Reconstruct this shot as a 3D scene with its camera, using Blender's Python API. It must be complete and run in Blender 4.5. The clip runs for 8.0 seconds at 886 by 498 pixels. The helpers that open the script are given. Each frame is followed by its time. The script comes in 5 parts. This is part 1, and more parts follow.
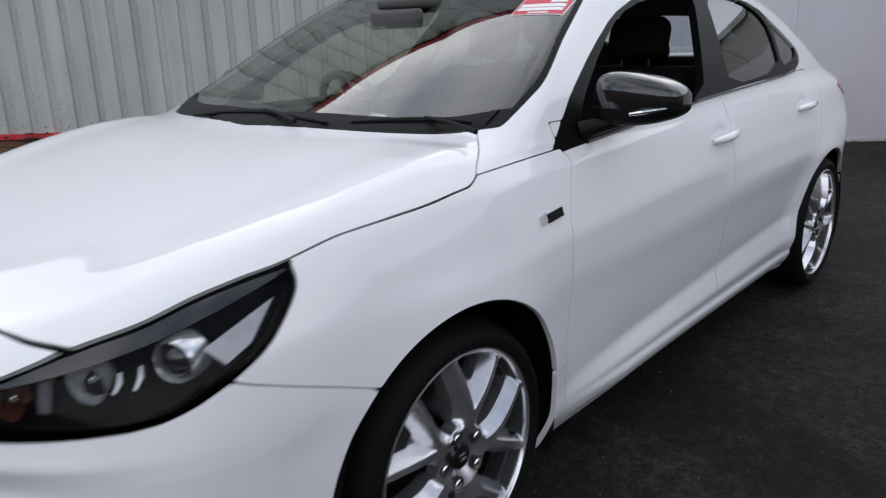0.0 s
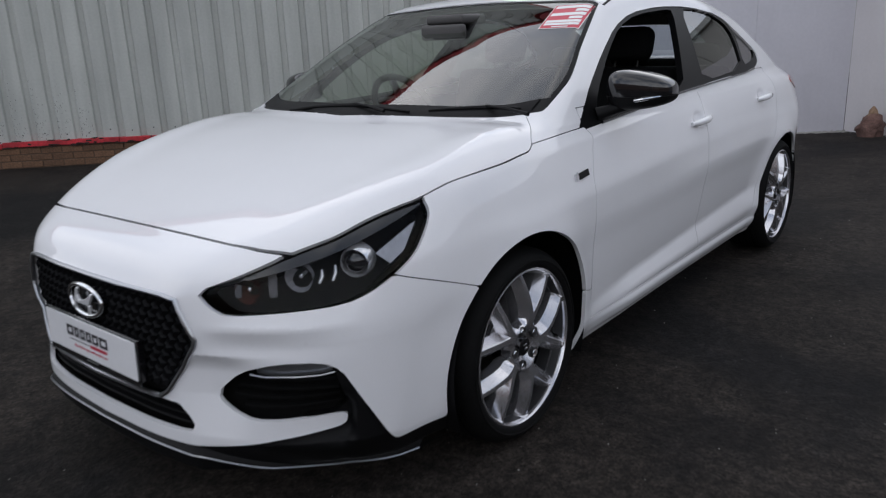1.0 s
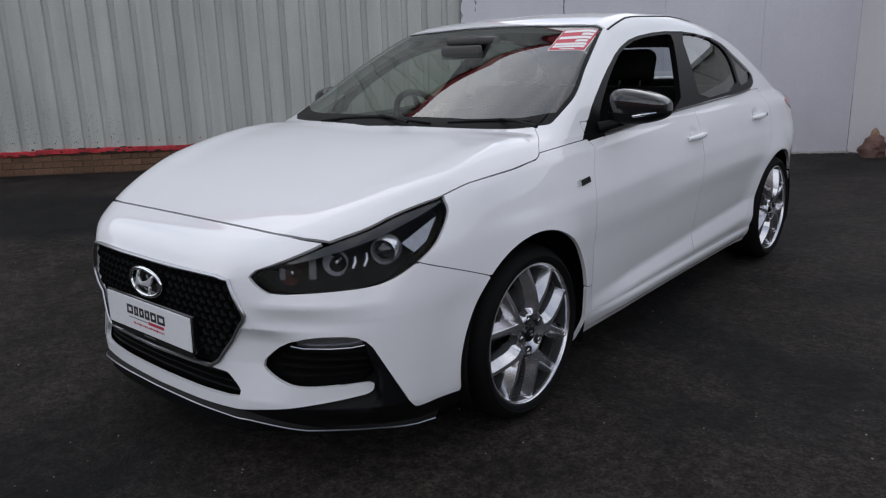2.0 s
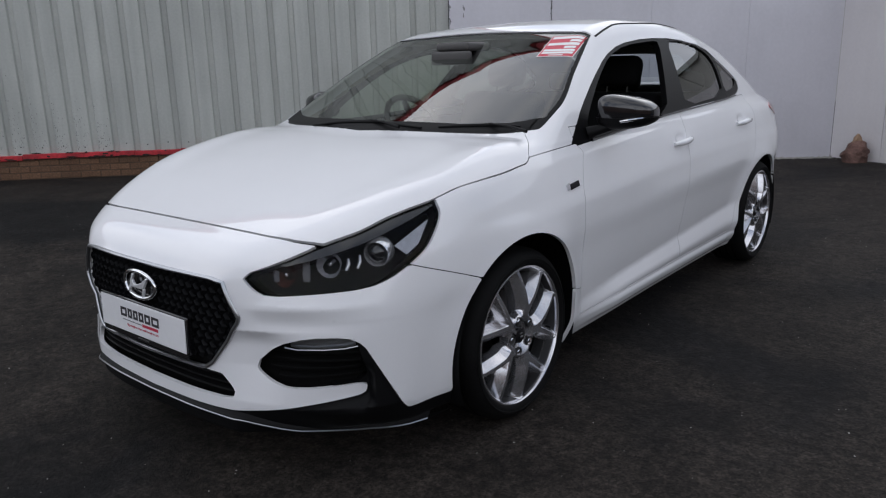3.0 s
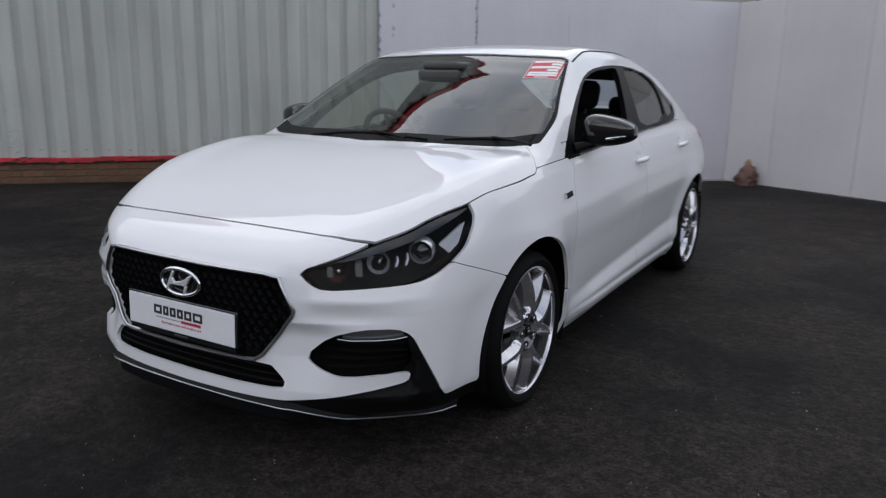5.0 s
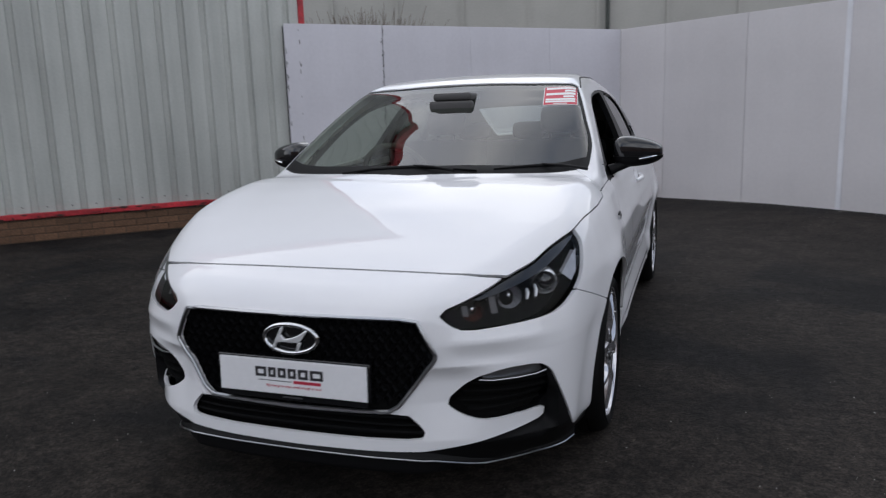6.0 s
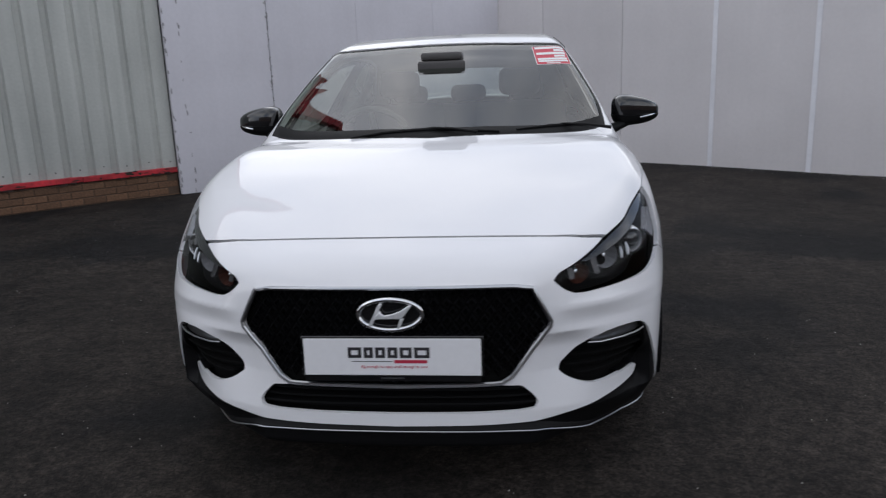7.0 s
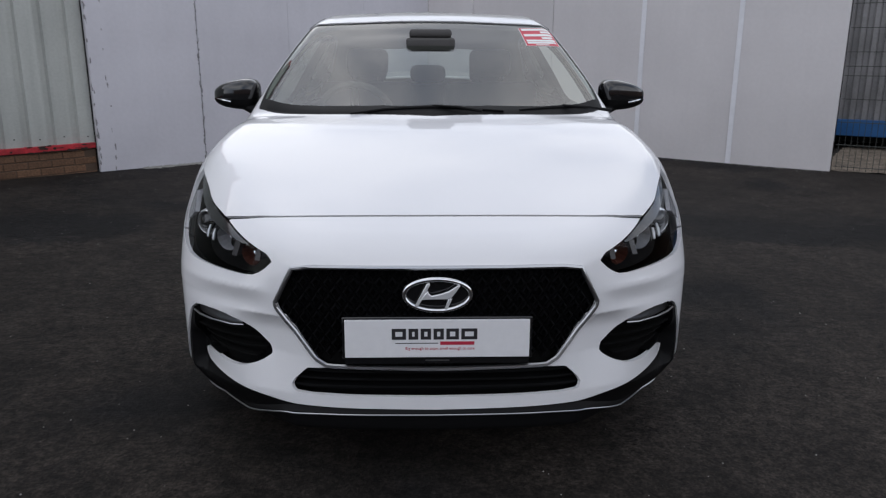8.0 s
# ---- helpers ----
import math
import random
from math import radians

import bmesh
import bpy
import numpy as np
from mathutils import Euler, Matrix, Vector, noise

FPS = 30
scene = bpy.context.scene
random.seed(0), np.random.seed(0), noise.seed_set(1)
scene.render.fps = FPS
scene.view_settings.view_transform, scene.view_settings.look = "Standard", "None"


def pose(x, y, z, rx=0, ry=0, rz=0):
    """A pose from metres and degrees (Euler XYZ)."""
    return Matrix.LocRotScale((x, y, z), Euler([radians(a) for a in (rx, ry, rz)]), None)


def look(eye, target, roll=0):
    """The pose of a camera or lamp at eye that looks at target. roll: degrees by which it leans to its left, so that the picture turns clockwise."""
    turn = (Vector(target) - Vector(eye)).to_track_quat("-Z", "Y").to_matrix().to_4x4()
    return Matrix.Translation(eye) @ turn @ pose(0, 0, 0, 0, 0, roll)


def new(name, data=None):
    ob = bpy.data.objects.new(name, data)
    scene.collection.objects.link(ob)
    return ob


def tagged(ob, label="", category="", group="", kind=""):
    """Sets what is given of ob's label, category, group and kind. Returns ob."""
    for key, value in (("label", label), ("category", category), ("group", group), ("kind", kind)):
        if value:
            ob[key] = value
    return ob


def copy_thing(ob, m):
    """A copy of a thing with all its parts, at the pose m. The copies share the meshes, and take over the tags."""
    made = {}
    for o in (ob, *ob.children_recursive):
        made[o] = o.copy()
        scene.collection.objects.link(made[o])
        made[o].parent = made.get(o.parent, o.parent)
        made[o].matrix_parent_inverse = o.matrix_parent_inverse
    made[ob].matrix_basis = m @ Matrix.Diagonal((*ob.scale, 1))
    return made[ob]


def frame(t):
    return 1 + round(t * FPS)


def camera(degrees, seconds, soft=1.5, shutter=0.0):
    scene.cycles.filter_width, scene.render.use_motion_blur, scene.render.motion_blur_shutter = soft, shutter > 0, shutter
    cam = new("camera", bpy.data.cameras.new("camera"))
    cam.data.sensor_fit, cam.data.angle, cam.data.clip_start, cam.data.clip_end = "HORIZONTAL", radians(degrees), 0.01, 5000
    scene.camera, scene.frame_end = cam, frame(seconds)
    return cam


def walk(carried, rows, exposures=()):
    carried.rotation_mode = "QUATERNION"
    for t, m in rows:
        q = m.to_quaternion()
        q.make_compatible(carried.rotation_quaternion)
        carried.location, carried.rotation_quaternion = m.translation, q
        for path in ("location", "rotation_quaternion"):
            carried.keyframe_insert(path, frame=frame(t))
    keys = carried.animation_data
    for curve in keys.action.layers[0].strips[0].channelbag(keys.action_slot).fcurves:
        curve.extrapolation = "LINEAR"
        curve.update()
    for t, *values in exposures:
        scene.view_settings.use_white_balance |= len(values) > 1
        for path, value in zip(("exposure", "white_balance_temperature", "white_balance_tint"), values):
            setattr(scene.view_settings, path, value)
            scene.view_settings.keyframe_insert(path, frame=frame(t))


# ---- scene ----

cam = camera(61.5, 8.0, soft=1.2, shutter=0.5)
PATH = [
    (0, (1.841, -1.131, 1.248), (0.558, 0.297, 0.689), -1.7),
    (0.5, (1.96, -1.545, 1.263), (0.712, -0.076, 0.73), -1.4),
    (1, (2.074, -1.841, 1.275), (0.844, -0.362, 0.728), -2.5),
    (1.5, (2.216, -2.007, 1.284), (0.954, -0.545, 0.763), -1.8),
    (3, (2.262, -2.122, 1.287), (1.028, -0.627, 0.795), -1.5),
    (3.5, (2.256, -2.138, 1.293), (1.034, -0.631, 0.808), -1.2),
    (4, (2.272, -2.16, 1.298), (1.054, -0.644, 0.833), -1.5),
    (4.2, (2.275, -2.191, 1.286), (1.034, -0.698, 0.805), -1.8),
    (5.3, (1.794, -2.681, 1.275), (0.939, -0.925, 0.843), -1.2),
    (5.5, (1.641, -2.704, 1.268), (0.815, -0.934, 0.841), -5.2),
    (6, (1.192, -2.892, 1.281), (0.543, -1.036, 0.915), -1.9),
    (6.5, (0.786, -3.008, 1.275), (0.388, -1.096, 0.843), -1.6),
    (7, (0.386, -2.956, 1.27), (0.169, -1.022, 0.809), -2.2),
    (7.5, (0.077, -2.978, 1.242), (0.039, -1.035, 0.768), 0.0),
    (8, (-0.04, -2.921, 1.243), (0.014, -0.986, 0.741), 0.2),
]
# the clip's camera opens up a little at the start
walk(cam, [(t, look(eye, target, roll)) for t, eye, target, roll in PATH],
     exposures=[(0, 0.24), (0.5, 0.09), (1, 0.0), (1.5, -0.06), (3, 0.0), (4.2, 0.0), (8, -0.04)])


# ---- sky and sun: an overcast day ----
world = bpy.data.worlds.new("sky")
scene.world = world
world.use_nodes = True
wn, wl = world.node_tree.nodes, world.node_tree.links
wn.clear()
w_out = wn.new("ShaderNodeOutputWorld")
w_bg = wn.new("ShaderNodeBackground")
w_sky = wn.new("ShaderNodeTexSky")
w_sky.sky_type, w_sky.sun_disc = "NISHITA", False
w_sky.sun_elevation, w_sky.sun_rotation = radians(42), radians(-54)
w_co = wn.new("ShaderNodeTexCoord")
w_cloud = wn.new("ShaderNodeTexNoise")
w_cloud.inputs["Scale"].default_value, w_cloud.inputs["Detail"].default_value, w_cloud.inputs["Roughness"].default_value = 2.2, 5, 0.55
w_ramp = wn.new("ShaderNodeValToRGB")
w_ramp.color_ramp.elements[0].position, w_ramp.color_ramp.elements[1].position = 0.38, 0.62
w_ramp.color_ramp.elements[0].color, w_ramp.color_ramp.elements[1].color = (3.8, 4.6, 6.3, 1), (14.5, 14.6, 15.2, 1)
w_mix = wn.new("ShaderNodeMix")
w_mix.data_type = "RGBA"
w_mix.inputs["Factor"].default_value = 0.85
wl.new(w_co.outputs["Generated"], w_cloud.inputs["Vector"])
wl.new(w_cloud.outputs["Fac"], w_ramp.inputs["Fac"])
wl.new(w_sky.outputs["Color"], w_mix.inputs["A"])
# the cloud glows round the hidden sun
SUN_WAY = Vector((-0.60, 0.44, 0.67)).normalized()
w_dot, w_pos, w_pow, w_gain, w_glow = wn.new("ShaderNodeVectorMath"), wn.new("ShaderNodeMath"), wn.new("ShaderNodeMath"), wn.new("ShaderNodeMath"), wn.new("ShaderNodeVectorMath")
w_dot.operation, w_pos.operation, w_pow.operation, w_gain.operation, w_glow.operation = "DOT_PRODUCT", "MAXIMUM", "POWER", "MULTIPLY_ADD", "SCALE"
w_dot.inputs[1].default_value = SUN_WAY
w_pos.inputs[1].default_value, w_pow.inputs[1].default_value = 0.0, 6.0
w_gain.inputs[1].default_value, w_gain.inputs[2].default_value = 0.45, 1.01
wl.new(w_co.outputs["Generated"], w_dot.inputs[0])
wl.new(w_dot.outputs["Value"], w_pos.inputs[0])
wl.new(w_pos.outputs["Value"], w_pow.inputs[0])
wl.new(w_pow.outputs["Value"], w_gain.inputs[0])
# thinner, paler cloud low down, heavier overhead
w_up, w_fall, w_shade = wn.new("ShaderNodeSeparateXYZ"), wn.new("ShaderNodeMapRange"), wn.new("ShaderNodeVectorMath")
w_shade.operation = "SCALE"
w_fall.inputs["To Min"].default_value, w_fall.inputs["To Max"].default_value = 1.26, 0.64
wl.new(w_co.outputs["Generated"], w_up.inputs[0])
wl.new(w_up.outputs["Z"], w_fall.inputs["Value"])
wl.new(w_ramp.outputs["Color"], w_shade.inputs[0])
wl.new(w_fall.outputs["Result"], w_shade.inputs["Scale"])
wl.new(w_shade.outputs["Vector"], w_glow.inputs[0])
wl.new(w_gain.outputs["Value"], w_glow.inputs["Scale"])
wl.new(w_glow.outputs["Vector"], w_mix.inputs["B"])
wl.new(w_mix.outputs["Result"], w_bg.inputs["Color"])
w_bg.inputs["Strength"].default_value = 0.114
wl.new(w_bg.outputs["Background"], w_out.inputs["Surface"])
sun = new("sun", bpy.data.lights.new("sun", "SUN"))
sun.data.energy, sun.data.angle, sun.data.color = 0.3, radians(150), (1.0, 0.96, 0.9)
sun.matrix_world = look(SUN_WAY * 20, (0, 0, 0))


# ---- materials ----
def material(name, colour, rough=0.5, metal=0.0, grain=0.0, scale=40.0, stain=0.0, stain_scale=1.5, bump=0.0, coat=0.0, spec=0.5, vary=0.0, streak=0.0):
    """A surface with fine grain, broad stains, relief and a shift of tone from piece to piece."""
    m = bpy.data.materials.new(name)
    m.use_nodes = True
    n, l = m.node_tree.nodes, m.node_tree.links
    b = n["Principled BSDF"]
    b.inputs["Base Color"].default_value = (*colour, 1)
    b.inputs["Roughness"].default_value, b.inputs["Metallic"].default_value = rough, metal
    b.inputs["Specular IOR Level"].default_value = spec
    b.inputs["Coat Weight"].default_value, b.inputs["Coat Roughness"].default_value = coat, 0.03
    co = n.new("ShaderNodeTexCoord")
    last = None
    for amount, size, detail in ((grain, scale, 6), (stain, stain_scale, 4)):
        if amount:
            t = n.new("ShaderNodeTexNoise")
            t.inputs["Scale"].default_value, t.inputs["Detail"].default_value = size, detail
            l.new(co.outputs["Object"], t.inputs["Vector"])
            r = n.new("ShaderNodeMapRange")
            r.inputs["From Min"].default_value, r.inputs["From Max"].default_value = 0.3, 0.7
            r.inputs["To Min"].default_value, r.inputs["To Max"].default_value = 1 - amount, 1 + amount
            l.new(t.outputs["Fac"], r.inputs["Value"])
            last = times(n, l, last, r.outputs["Result"])
    if streak:
        # runs of dirt down the sheet
        place, t, r = n.new("ShaderNodeMapping"), n.new("ShaderNodeTexNoise"), n.new("ShaderNodeMapRange")
        place.inputs["Scale"].default_value = (7.0, 7.0, 0.55)
        t.inputs["Scale"].default_value, t.inputs["Detail"].default_value = 1.0, 5
        r.inputs["From Min"].default_value, r.inputs["From Max"].default_value = 0.35, 0.68
        r.inputs["To Min"].default_value, r.inputs["To Max"].default_value = 1 + 0.3 * streak, 1 - streak
        l.new(co.outputs["Object"], place.inputs["Vector"])
        l.new(place.outputs["Vector"], t.inputs["Vector"])
        l.new(t.outputs["Fac"], r.inputs["Value"])
        last = times(n, l, last, r.outputs["Result"])
    if vary:
        o = n.new("ShaderNodeObjectInfo")
        r = n.new("ShaderNodeMapRange")
        r.inputs["To Min"].default_value, r.inputs["To Max"].default_value = 1 - vary, 1 + vary
        l.new(o.outputs["Random"], r.inputs["Value"])
        last = times(n, l, last, r.outputs["Result"])
    if last:
        v = n.new("ShaderNodeVectorMath")
        v.operation = "SCALE"
        v.inputs[0].default_value = colour
        l.new(last, v.inputs["Scale"])
        l.new(v.outputs["Vector"], b.inputs["Base Color"])
    if bump:
        t = n.new("ShaderNodeTexNoise")
        t.inputs["Scale"].default_value, t.inputs["Detail"].default_value = scale, 5
        l.new(co.outputs["Object"], t.inputs["Vector"])
        u = n.new("ShaderNodeBump")
        u.inputs["Strength"].default_value, u.inputs["Distance"].default_value = bump, 0.01
        l.new(t.outputs["Fac"], u.inputs["Height"])
        l.new(u.outputs["Normal"], b.inputs["Normal"])
    return m


def times(n, l, a, b):
    if a is None:
        return b
    p = n.new("ShaderNodeMath")
    p.operation = "MULTIPLY"
    l.new(a, p.inputs[0])
    l.new(b, p.inputs[1])
    return p.outputs["Value"]


def glass(name, tint, least_gloss=0.05, rough=0.0, bend=3.2):
    """Thin glass: what lies behind shows through the tint, and the surface mirrors more at a glance."""
    m = bpy.data.materials.new(name)
    m.use_nodes = True
    n, l = m.node_tree.nodes, m.node_tree.links
    n.remove(n["Principled BSDF"])
    clear, gloss, mix, turn = n.new("ShaderNodeBsdfTransparent"), n.new("ShaderNodeBsdfGlossy"), n.new("ShaderNodeMixShader"), n.new("ShaderNodeLayerWeight")
    clear.inputs["Color"].default_value = (*tint, 1)
    gloss.inputs["Roughness"].default_value = rough
    turn.inputs["Blend"].default_value = 0.5
    power, scale = n.new("ShaderNodeMath"), n.new("ShaderNodeMapRange")
    power.operation, power.inputs[1].default_value = "POWER", bend
    scale.inputs["To Min"].default_value = least_gloss
    l.new(turn.outputs["Facing"], power.inputs[0])
    l.new(power.outputs["Value"], scale.inputs["Value"])
    l.new(scale.outputs["Result"], mix.inputs["Fac"])
    l.new(clear.outputs["BSDF"], mix.inputs[1])
    l.new(gloss.outputs["BSDF"], mix.inputs[2])
    l.new(mix.outputs["Shader"], n["Material Output"].inputs["Surface"])
    return m


WHITE_PAINT = material("white_car_paint", (0.80, 0.80, 0.82), 0.45, coat=1.0, spec=0.1, stain=0.015, stain_scale=3, grain=0.01, scale=300)
BLACK_GLOSS = material("gloss_black_plastic", (0.006, 0.006, 0.007), 0.12, coat=0.6, grain=0.1, scale=200)
BLACK_PLASTIC = material("matt_black_plastic", (0.005, 0.005, 0.0055), 0.5, grain=0.15, scale=600, bump=0.05, spec=0.14)
FRAME_BLACK = material("satin_black_trim", (0.005, 0.005, 0.0055), 0.35, spec=0.08, grain=0.1, scale=300)
GRILLE_BLACK = material("grille_black", (0.005, 0.005, 0.006), 0.48, spec=0.22, grain=0.1, scale=200)
LAMP_GREY = material("pale_lamp_plastic", (0.34, 0.34, 0.36), 0.2, 0.3, coat=0.5, grain=0.1, scale=60)
LAMP_BOWL = material("dim_reflector", (0.42, 0.42, 0.44), 0.2, 0.35, grain=0.1, scale=60)
PANEL_GREY = material("smoked_lamp_plastic", (0.05, 0.048, 0.05), 0.25, 0.4, grain=0.1, scale=60)
AMBER = material("amber_reflector", (0.10, 0.035, 0.025), 0.25, 0.3, grain=0.2, scale=60)
MIRROR_BOX = material("dark_grey_plastic", (0.05, 0.047, 0.046), 0.5, grain=0.1, scale=200)
# near-black for dark parts; also stands for shade in wheels and shut line
DARK = material("dark_parts_and_shade", (0.005, 0.005, 0.005), 0.9, spec=0.08, grain=0.2, scale=60)
RUBBER = material("tyre_rubber", (0.004, 0.004, 0.0041), 0.75, spec=0.14, grain=0.2, scale=150, stain=0.2, stain_scale=8, bump=0.08)
CHROME = material("chrome", (0.75, 0.76, 0.78), 0.08, 1.0, grain=0.02, scale=90)
SATIN = material("satin_silver", (0.45, 0.46, 0.48), 0.28, 1.0, grain=0.04, scale=150)
BRIGHT = material("bright_reflector", (0.78, 0.78, 0.80), 0.18, 0.75, grain=0.03, scale=80)
BADGE_SILVER = material("bright_badge_plating", (0.85, 0.86, 0.88), 0.16, 0.45, coat=0.5, grain=0.03, scale=80)
ALLOY = material("machined_alloy", (0.60, 0.60, 0.63), 0.20, 0.88, grain=0.06, scale=120, stain=0.06, stain_scale=12)
ALLOY_DARK = material("dark_grey_alloy", (0.03, 0.03, 0.031), 0.45, 0.4, grain=0.06, scale=120)
STEEL = material("brake_steel", (0.09, 0.085, 0.08), 0.4, 1.0, grain=0.2, scale=60)
SCREEN = glass("windscreen_glass", (0.70, 0.77, 0.69), 0.09)
REAR_GLASS = glass("rear_window_glass", (0.76, 0.83, 0.86), 0.06)
WINDOW = glass("tinted_window_glass", (0.20, 0.23, 0.20), 0.08)
DOOR_GLASS = glass("clear_door_glass", (0.70, 0.75, 0.69), 0.05)
LENS = glass("headlamp_lens", (0.94, 0.95, 0.96), 0.008, bend=5.6)
CLOTH = material("black_seat_cloth", (0.008, 0.008, 0.009), 0.9, spec=0.1, grain=0.3, scale=250, bump=0.1)
TRIM = material("grey_cabin_plastic", (0.045, 0.043, 0.04), 0.6, grain=0.12, scale=200)
LINING = material("pale_headlining", (0.42, 0.40, 0.36), 0.9, grain=0.05, scale=200)
RED_LENS = material("red_lamp_lens", (0.35, 0.01, 0.012), 0.1, coat=0.8, grain=0.1, scale=60)
WHITE_PLATE = material("white_plate", (0.78, 0.78, 0.80), 0.3, coat=0.4, grain=0.02, scale=50)
INK = material("dark_ink", (0.02, 0.018, 0.022), 0.5, grain=0.05, scale=80)
INK_RED = material("red_ink", (0.45, 0.02, 0.05), 0.5, grain=0.05, scale=80)
WHITE_INK = material("white_print", (0.8, 0.8, 0.8), 0.5, grain=0.03, scale=80)
STICKER_RED = material("red_sticker", (0.55, 0.03, 0.06), 0.4, grain=0.05, scale=60)


def asphalt():
    """Worn dark asphalt: stone chips in a black binder, smoother dark patches and dry paler ones."""
    m = bpy.data.materials.new("asphalt")
    m.use_nodes = True
    n, l = m.node_tree.nodes, m.node_tree.links
    b = n["Principled BSDF"]
    co = n.new("ShaderNodeTexCoord")
    chips = n.new("ShaderNodeTexVoronoi")
    chips.inputs["Scale"].default_value = 140
    fine, broad, blot, clod = [n.new("ShaderNodeTexNoise") for _ in range(4)]
    for t, sc, de, ro in ((fine, 60, 6, 0.7), (broad, 0.9, 5, 0.6), (blot, 3.2, 6, 0.65), (clod, 20, 4, 0.6)):
        t.inputs["Scale"].default_value, t.inputs["Detail"].default_value, t.inputs["Roughness"].default_value = sc, de, ro
    for t in (chips, fine, broad, blot, clod):
        l.new(co.outputs["Object"], t.inputs["Vector"])
    value = None
    for src, f0, f1, t0, t1 in ((chips.outputs["Color"], 0.1, 0.9, 0.55, 1.5), (fine.outputs["Fac"], 0.35, 0.68, 0.45, 1.7), (broad.outputs["Fac"], 0.38, 0.62, 0.82, 1.2), (blot.outputs["Fac"], 0.38, 0.64, 0.7, 1.35), (clod.outputs["Fac"], 0.34, 0.66, 0.5, 1.5)):
        r = n.new("ShaderNodeMapRange")
        for k, v in (("From Min", f0), ("From Max", f1), ("To Min", t0), ("To Max", t1)):
            r.inputs[k].default_value = v
        l.new(src, r.inputs["Value"])
        value = times(n, l, value, r.outputs["Result"])
    # bluish black spills over the warmer worn surface
    spill, edge, tone = n.new("ShaderNodeTexNoise"), n.new("ShaderNodeMapRange"), n.new("ShaderNodeMix")
    spill.inputs["Scale"].default_value, spill.inputs["Detail"].default_value, spill.inputs["Roughness"].default_value, spill.inputs["Distortion"].default_value = 0.55, 6, 0.6, 0.6
    shift = n.new("ShaderNodeMapping")
    shift.inputs["Location"].default_value = (3.1, 1.7, 0.0)
    l.new(co.outputs["Object"], shift.inputs["Vector"])
    l.new(shift.outputs["Vector"], spill.inputs["Vector"])
    edge.inputs["From Min"].default_value, edge.inputs["From Max"].default_value = 0.50, 0.60
    l.new(spill.outputs["Fac"], edge.inputs["Value"])
    tone.data_type = "RGBA"
    tone.inputs["A"].default_value, tone.inputs["B"].default_value = (0.0195, 0.0160, 0.0135, 1), (0.0072, 0.0066, 0.0066, 1)
    # a few old oil spills with ragged edges
    ragged = n.new("ShaderNodeVectorMath")
    ragged.operation = "MULTIPLY_ADD"
    ragged.inputs[1].default_value = (0.9, 0.9, 0.0)
    l.new(blot.outputs["Color"], ragged.inputs[0])
    l.new(co.outputs["Object"], ragged.inputs[2])
    dark = edge.outputs["Result"]
    for x, y, rx, ry in ((3.0, 2.75, 0.62, 0.42), (2.2, 3.3, 0.30, 0.22), (-4.0, 1.0, 1.3, 0.8), (-2.3, 2.9, 0.8, 0.5), (3.6, 1.4, 0.35, 0.25)):
        at, far_off, fade, most = n.new("ShaderNodeMapping"), n.new("ShaderNodeVectorMath"), n.new("ShaderNodeMapRange"), n.new("ShaderNodeMath")
        at.vector_type = "TEXTURE"
        at.inputs["Location"].default_value, at.inputs["Scale"].default_value = (x, y, 0.0), (rx, ry, 1.0)
        far_off.operation, most.operation = "LENGTH", "MAXIMUM"
        fade.inputs["From Min"].default_value, fade.inputs["From Max"].default_value = 0.75, 1.1
        fade.inputs["To Min"].default_value, fade.inputs["To Max"].default_value = 1.0, 0.0
        l.new(ragged.outputs["Vector"], at.inputs["Vector"])
        l.new(at.outputs["Vector"], far_off.inputs[0])
        l.new(far_off.outputs["Value"], fade.inputs["Value"])
        l.new(dark, most.inputs[0])
        l.new(fade.outputs["Result"], most.inputs[1])
        dark = most.outputs["Value"]
    l.new(dark, tone.inputs["Factor"])
    c = n.new("ShaderNodeVectorMath")
    c.operation = "SCALE"
    l.new(tone.outputs["Result"], c.inputs[0])
    l.new(value, c.inputs["Scale"])
    l.new(c.outputs["Vector"], b.inputs["Base Color"])
    b.inputs["Roughness"].default_value, b.inputs["Specular IOR Level"].default_value = 0.82, 0.18
    bump = n.new("ShaderNodeBump")
    bump.inputs["Strength"].default_value, bump.inputs["Distance"].default_value = 0.9, 0.008
    l.new(fine.outputs["Fac"], bump.inputs["Height"])
    l.new(bump.outputs["Normal"], b.inputs["Normal"])
    return m


ASPHALT = asphalt()
# white boards in two base tones: left wall darker and bluer, right warmer
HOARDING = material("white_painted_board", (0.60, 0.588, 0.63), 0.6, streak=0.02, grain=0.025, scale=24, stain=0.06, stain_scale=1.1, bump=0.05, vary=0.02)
HOARDING_WARM = material("warm_white_painted_board", (0.675, 0.648, 0.655), 0.6, streak=0.015, grain=0.02, scale=24, stain=0.06, stain_scale=0.9, bump=0.05, vary=0.02)
CHIP = material("grey_bare_board", (0.20, 0.195, 0.20), 0.8, grain=0.3, scale=60)
STRIP = material("pale_joint_strip", (0.80, 0.80, 0.84), 0.5, grain=0.03, scale=30, stain=0.06, stain_scale=2)
CLADDING = material("grey_green_cladding", (0.445, 0.458, 0.43), 0.5, streak=0.14, grain=0.05, scale=40, stain=0.10, stain_scale=0.9, vary=0.04)
RED_PAINT = material("red_paint", (0.42, 0.02, 0.03), 0.5, grain=0.25, scale=30, stain=0.4, stain_scale=4, bump=0.1)
RUST = material("dark_rust", (0.035, 0.020, 0.016), 0.85, grain=0.4, scale=60)
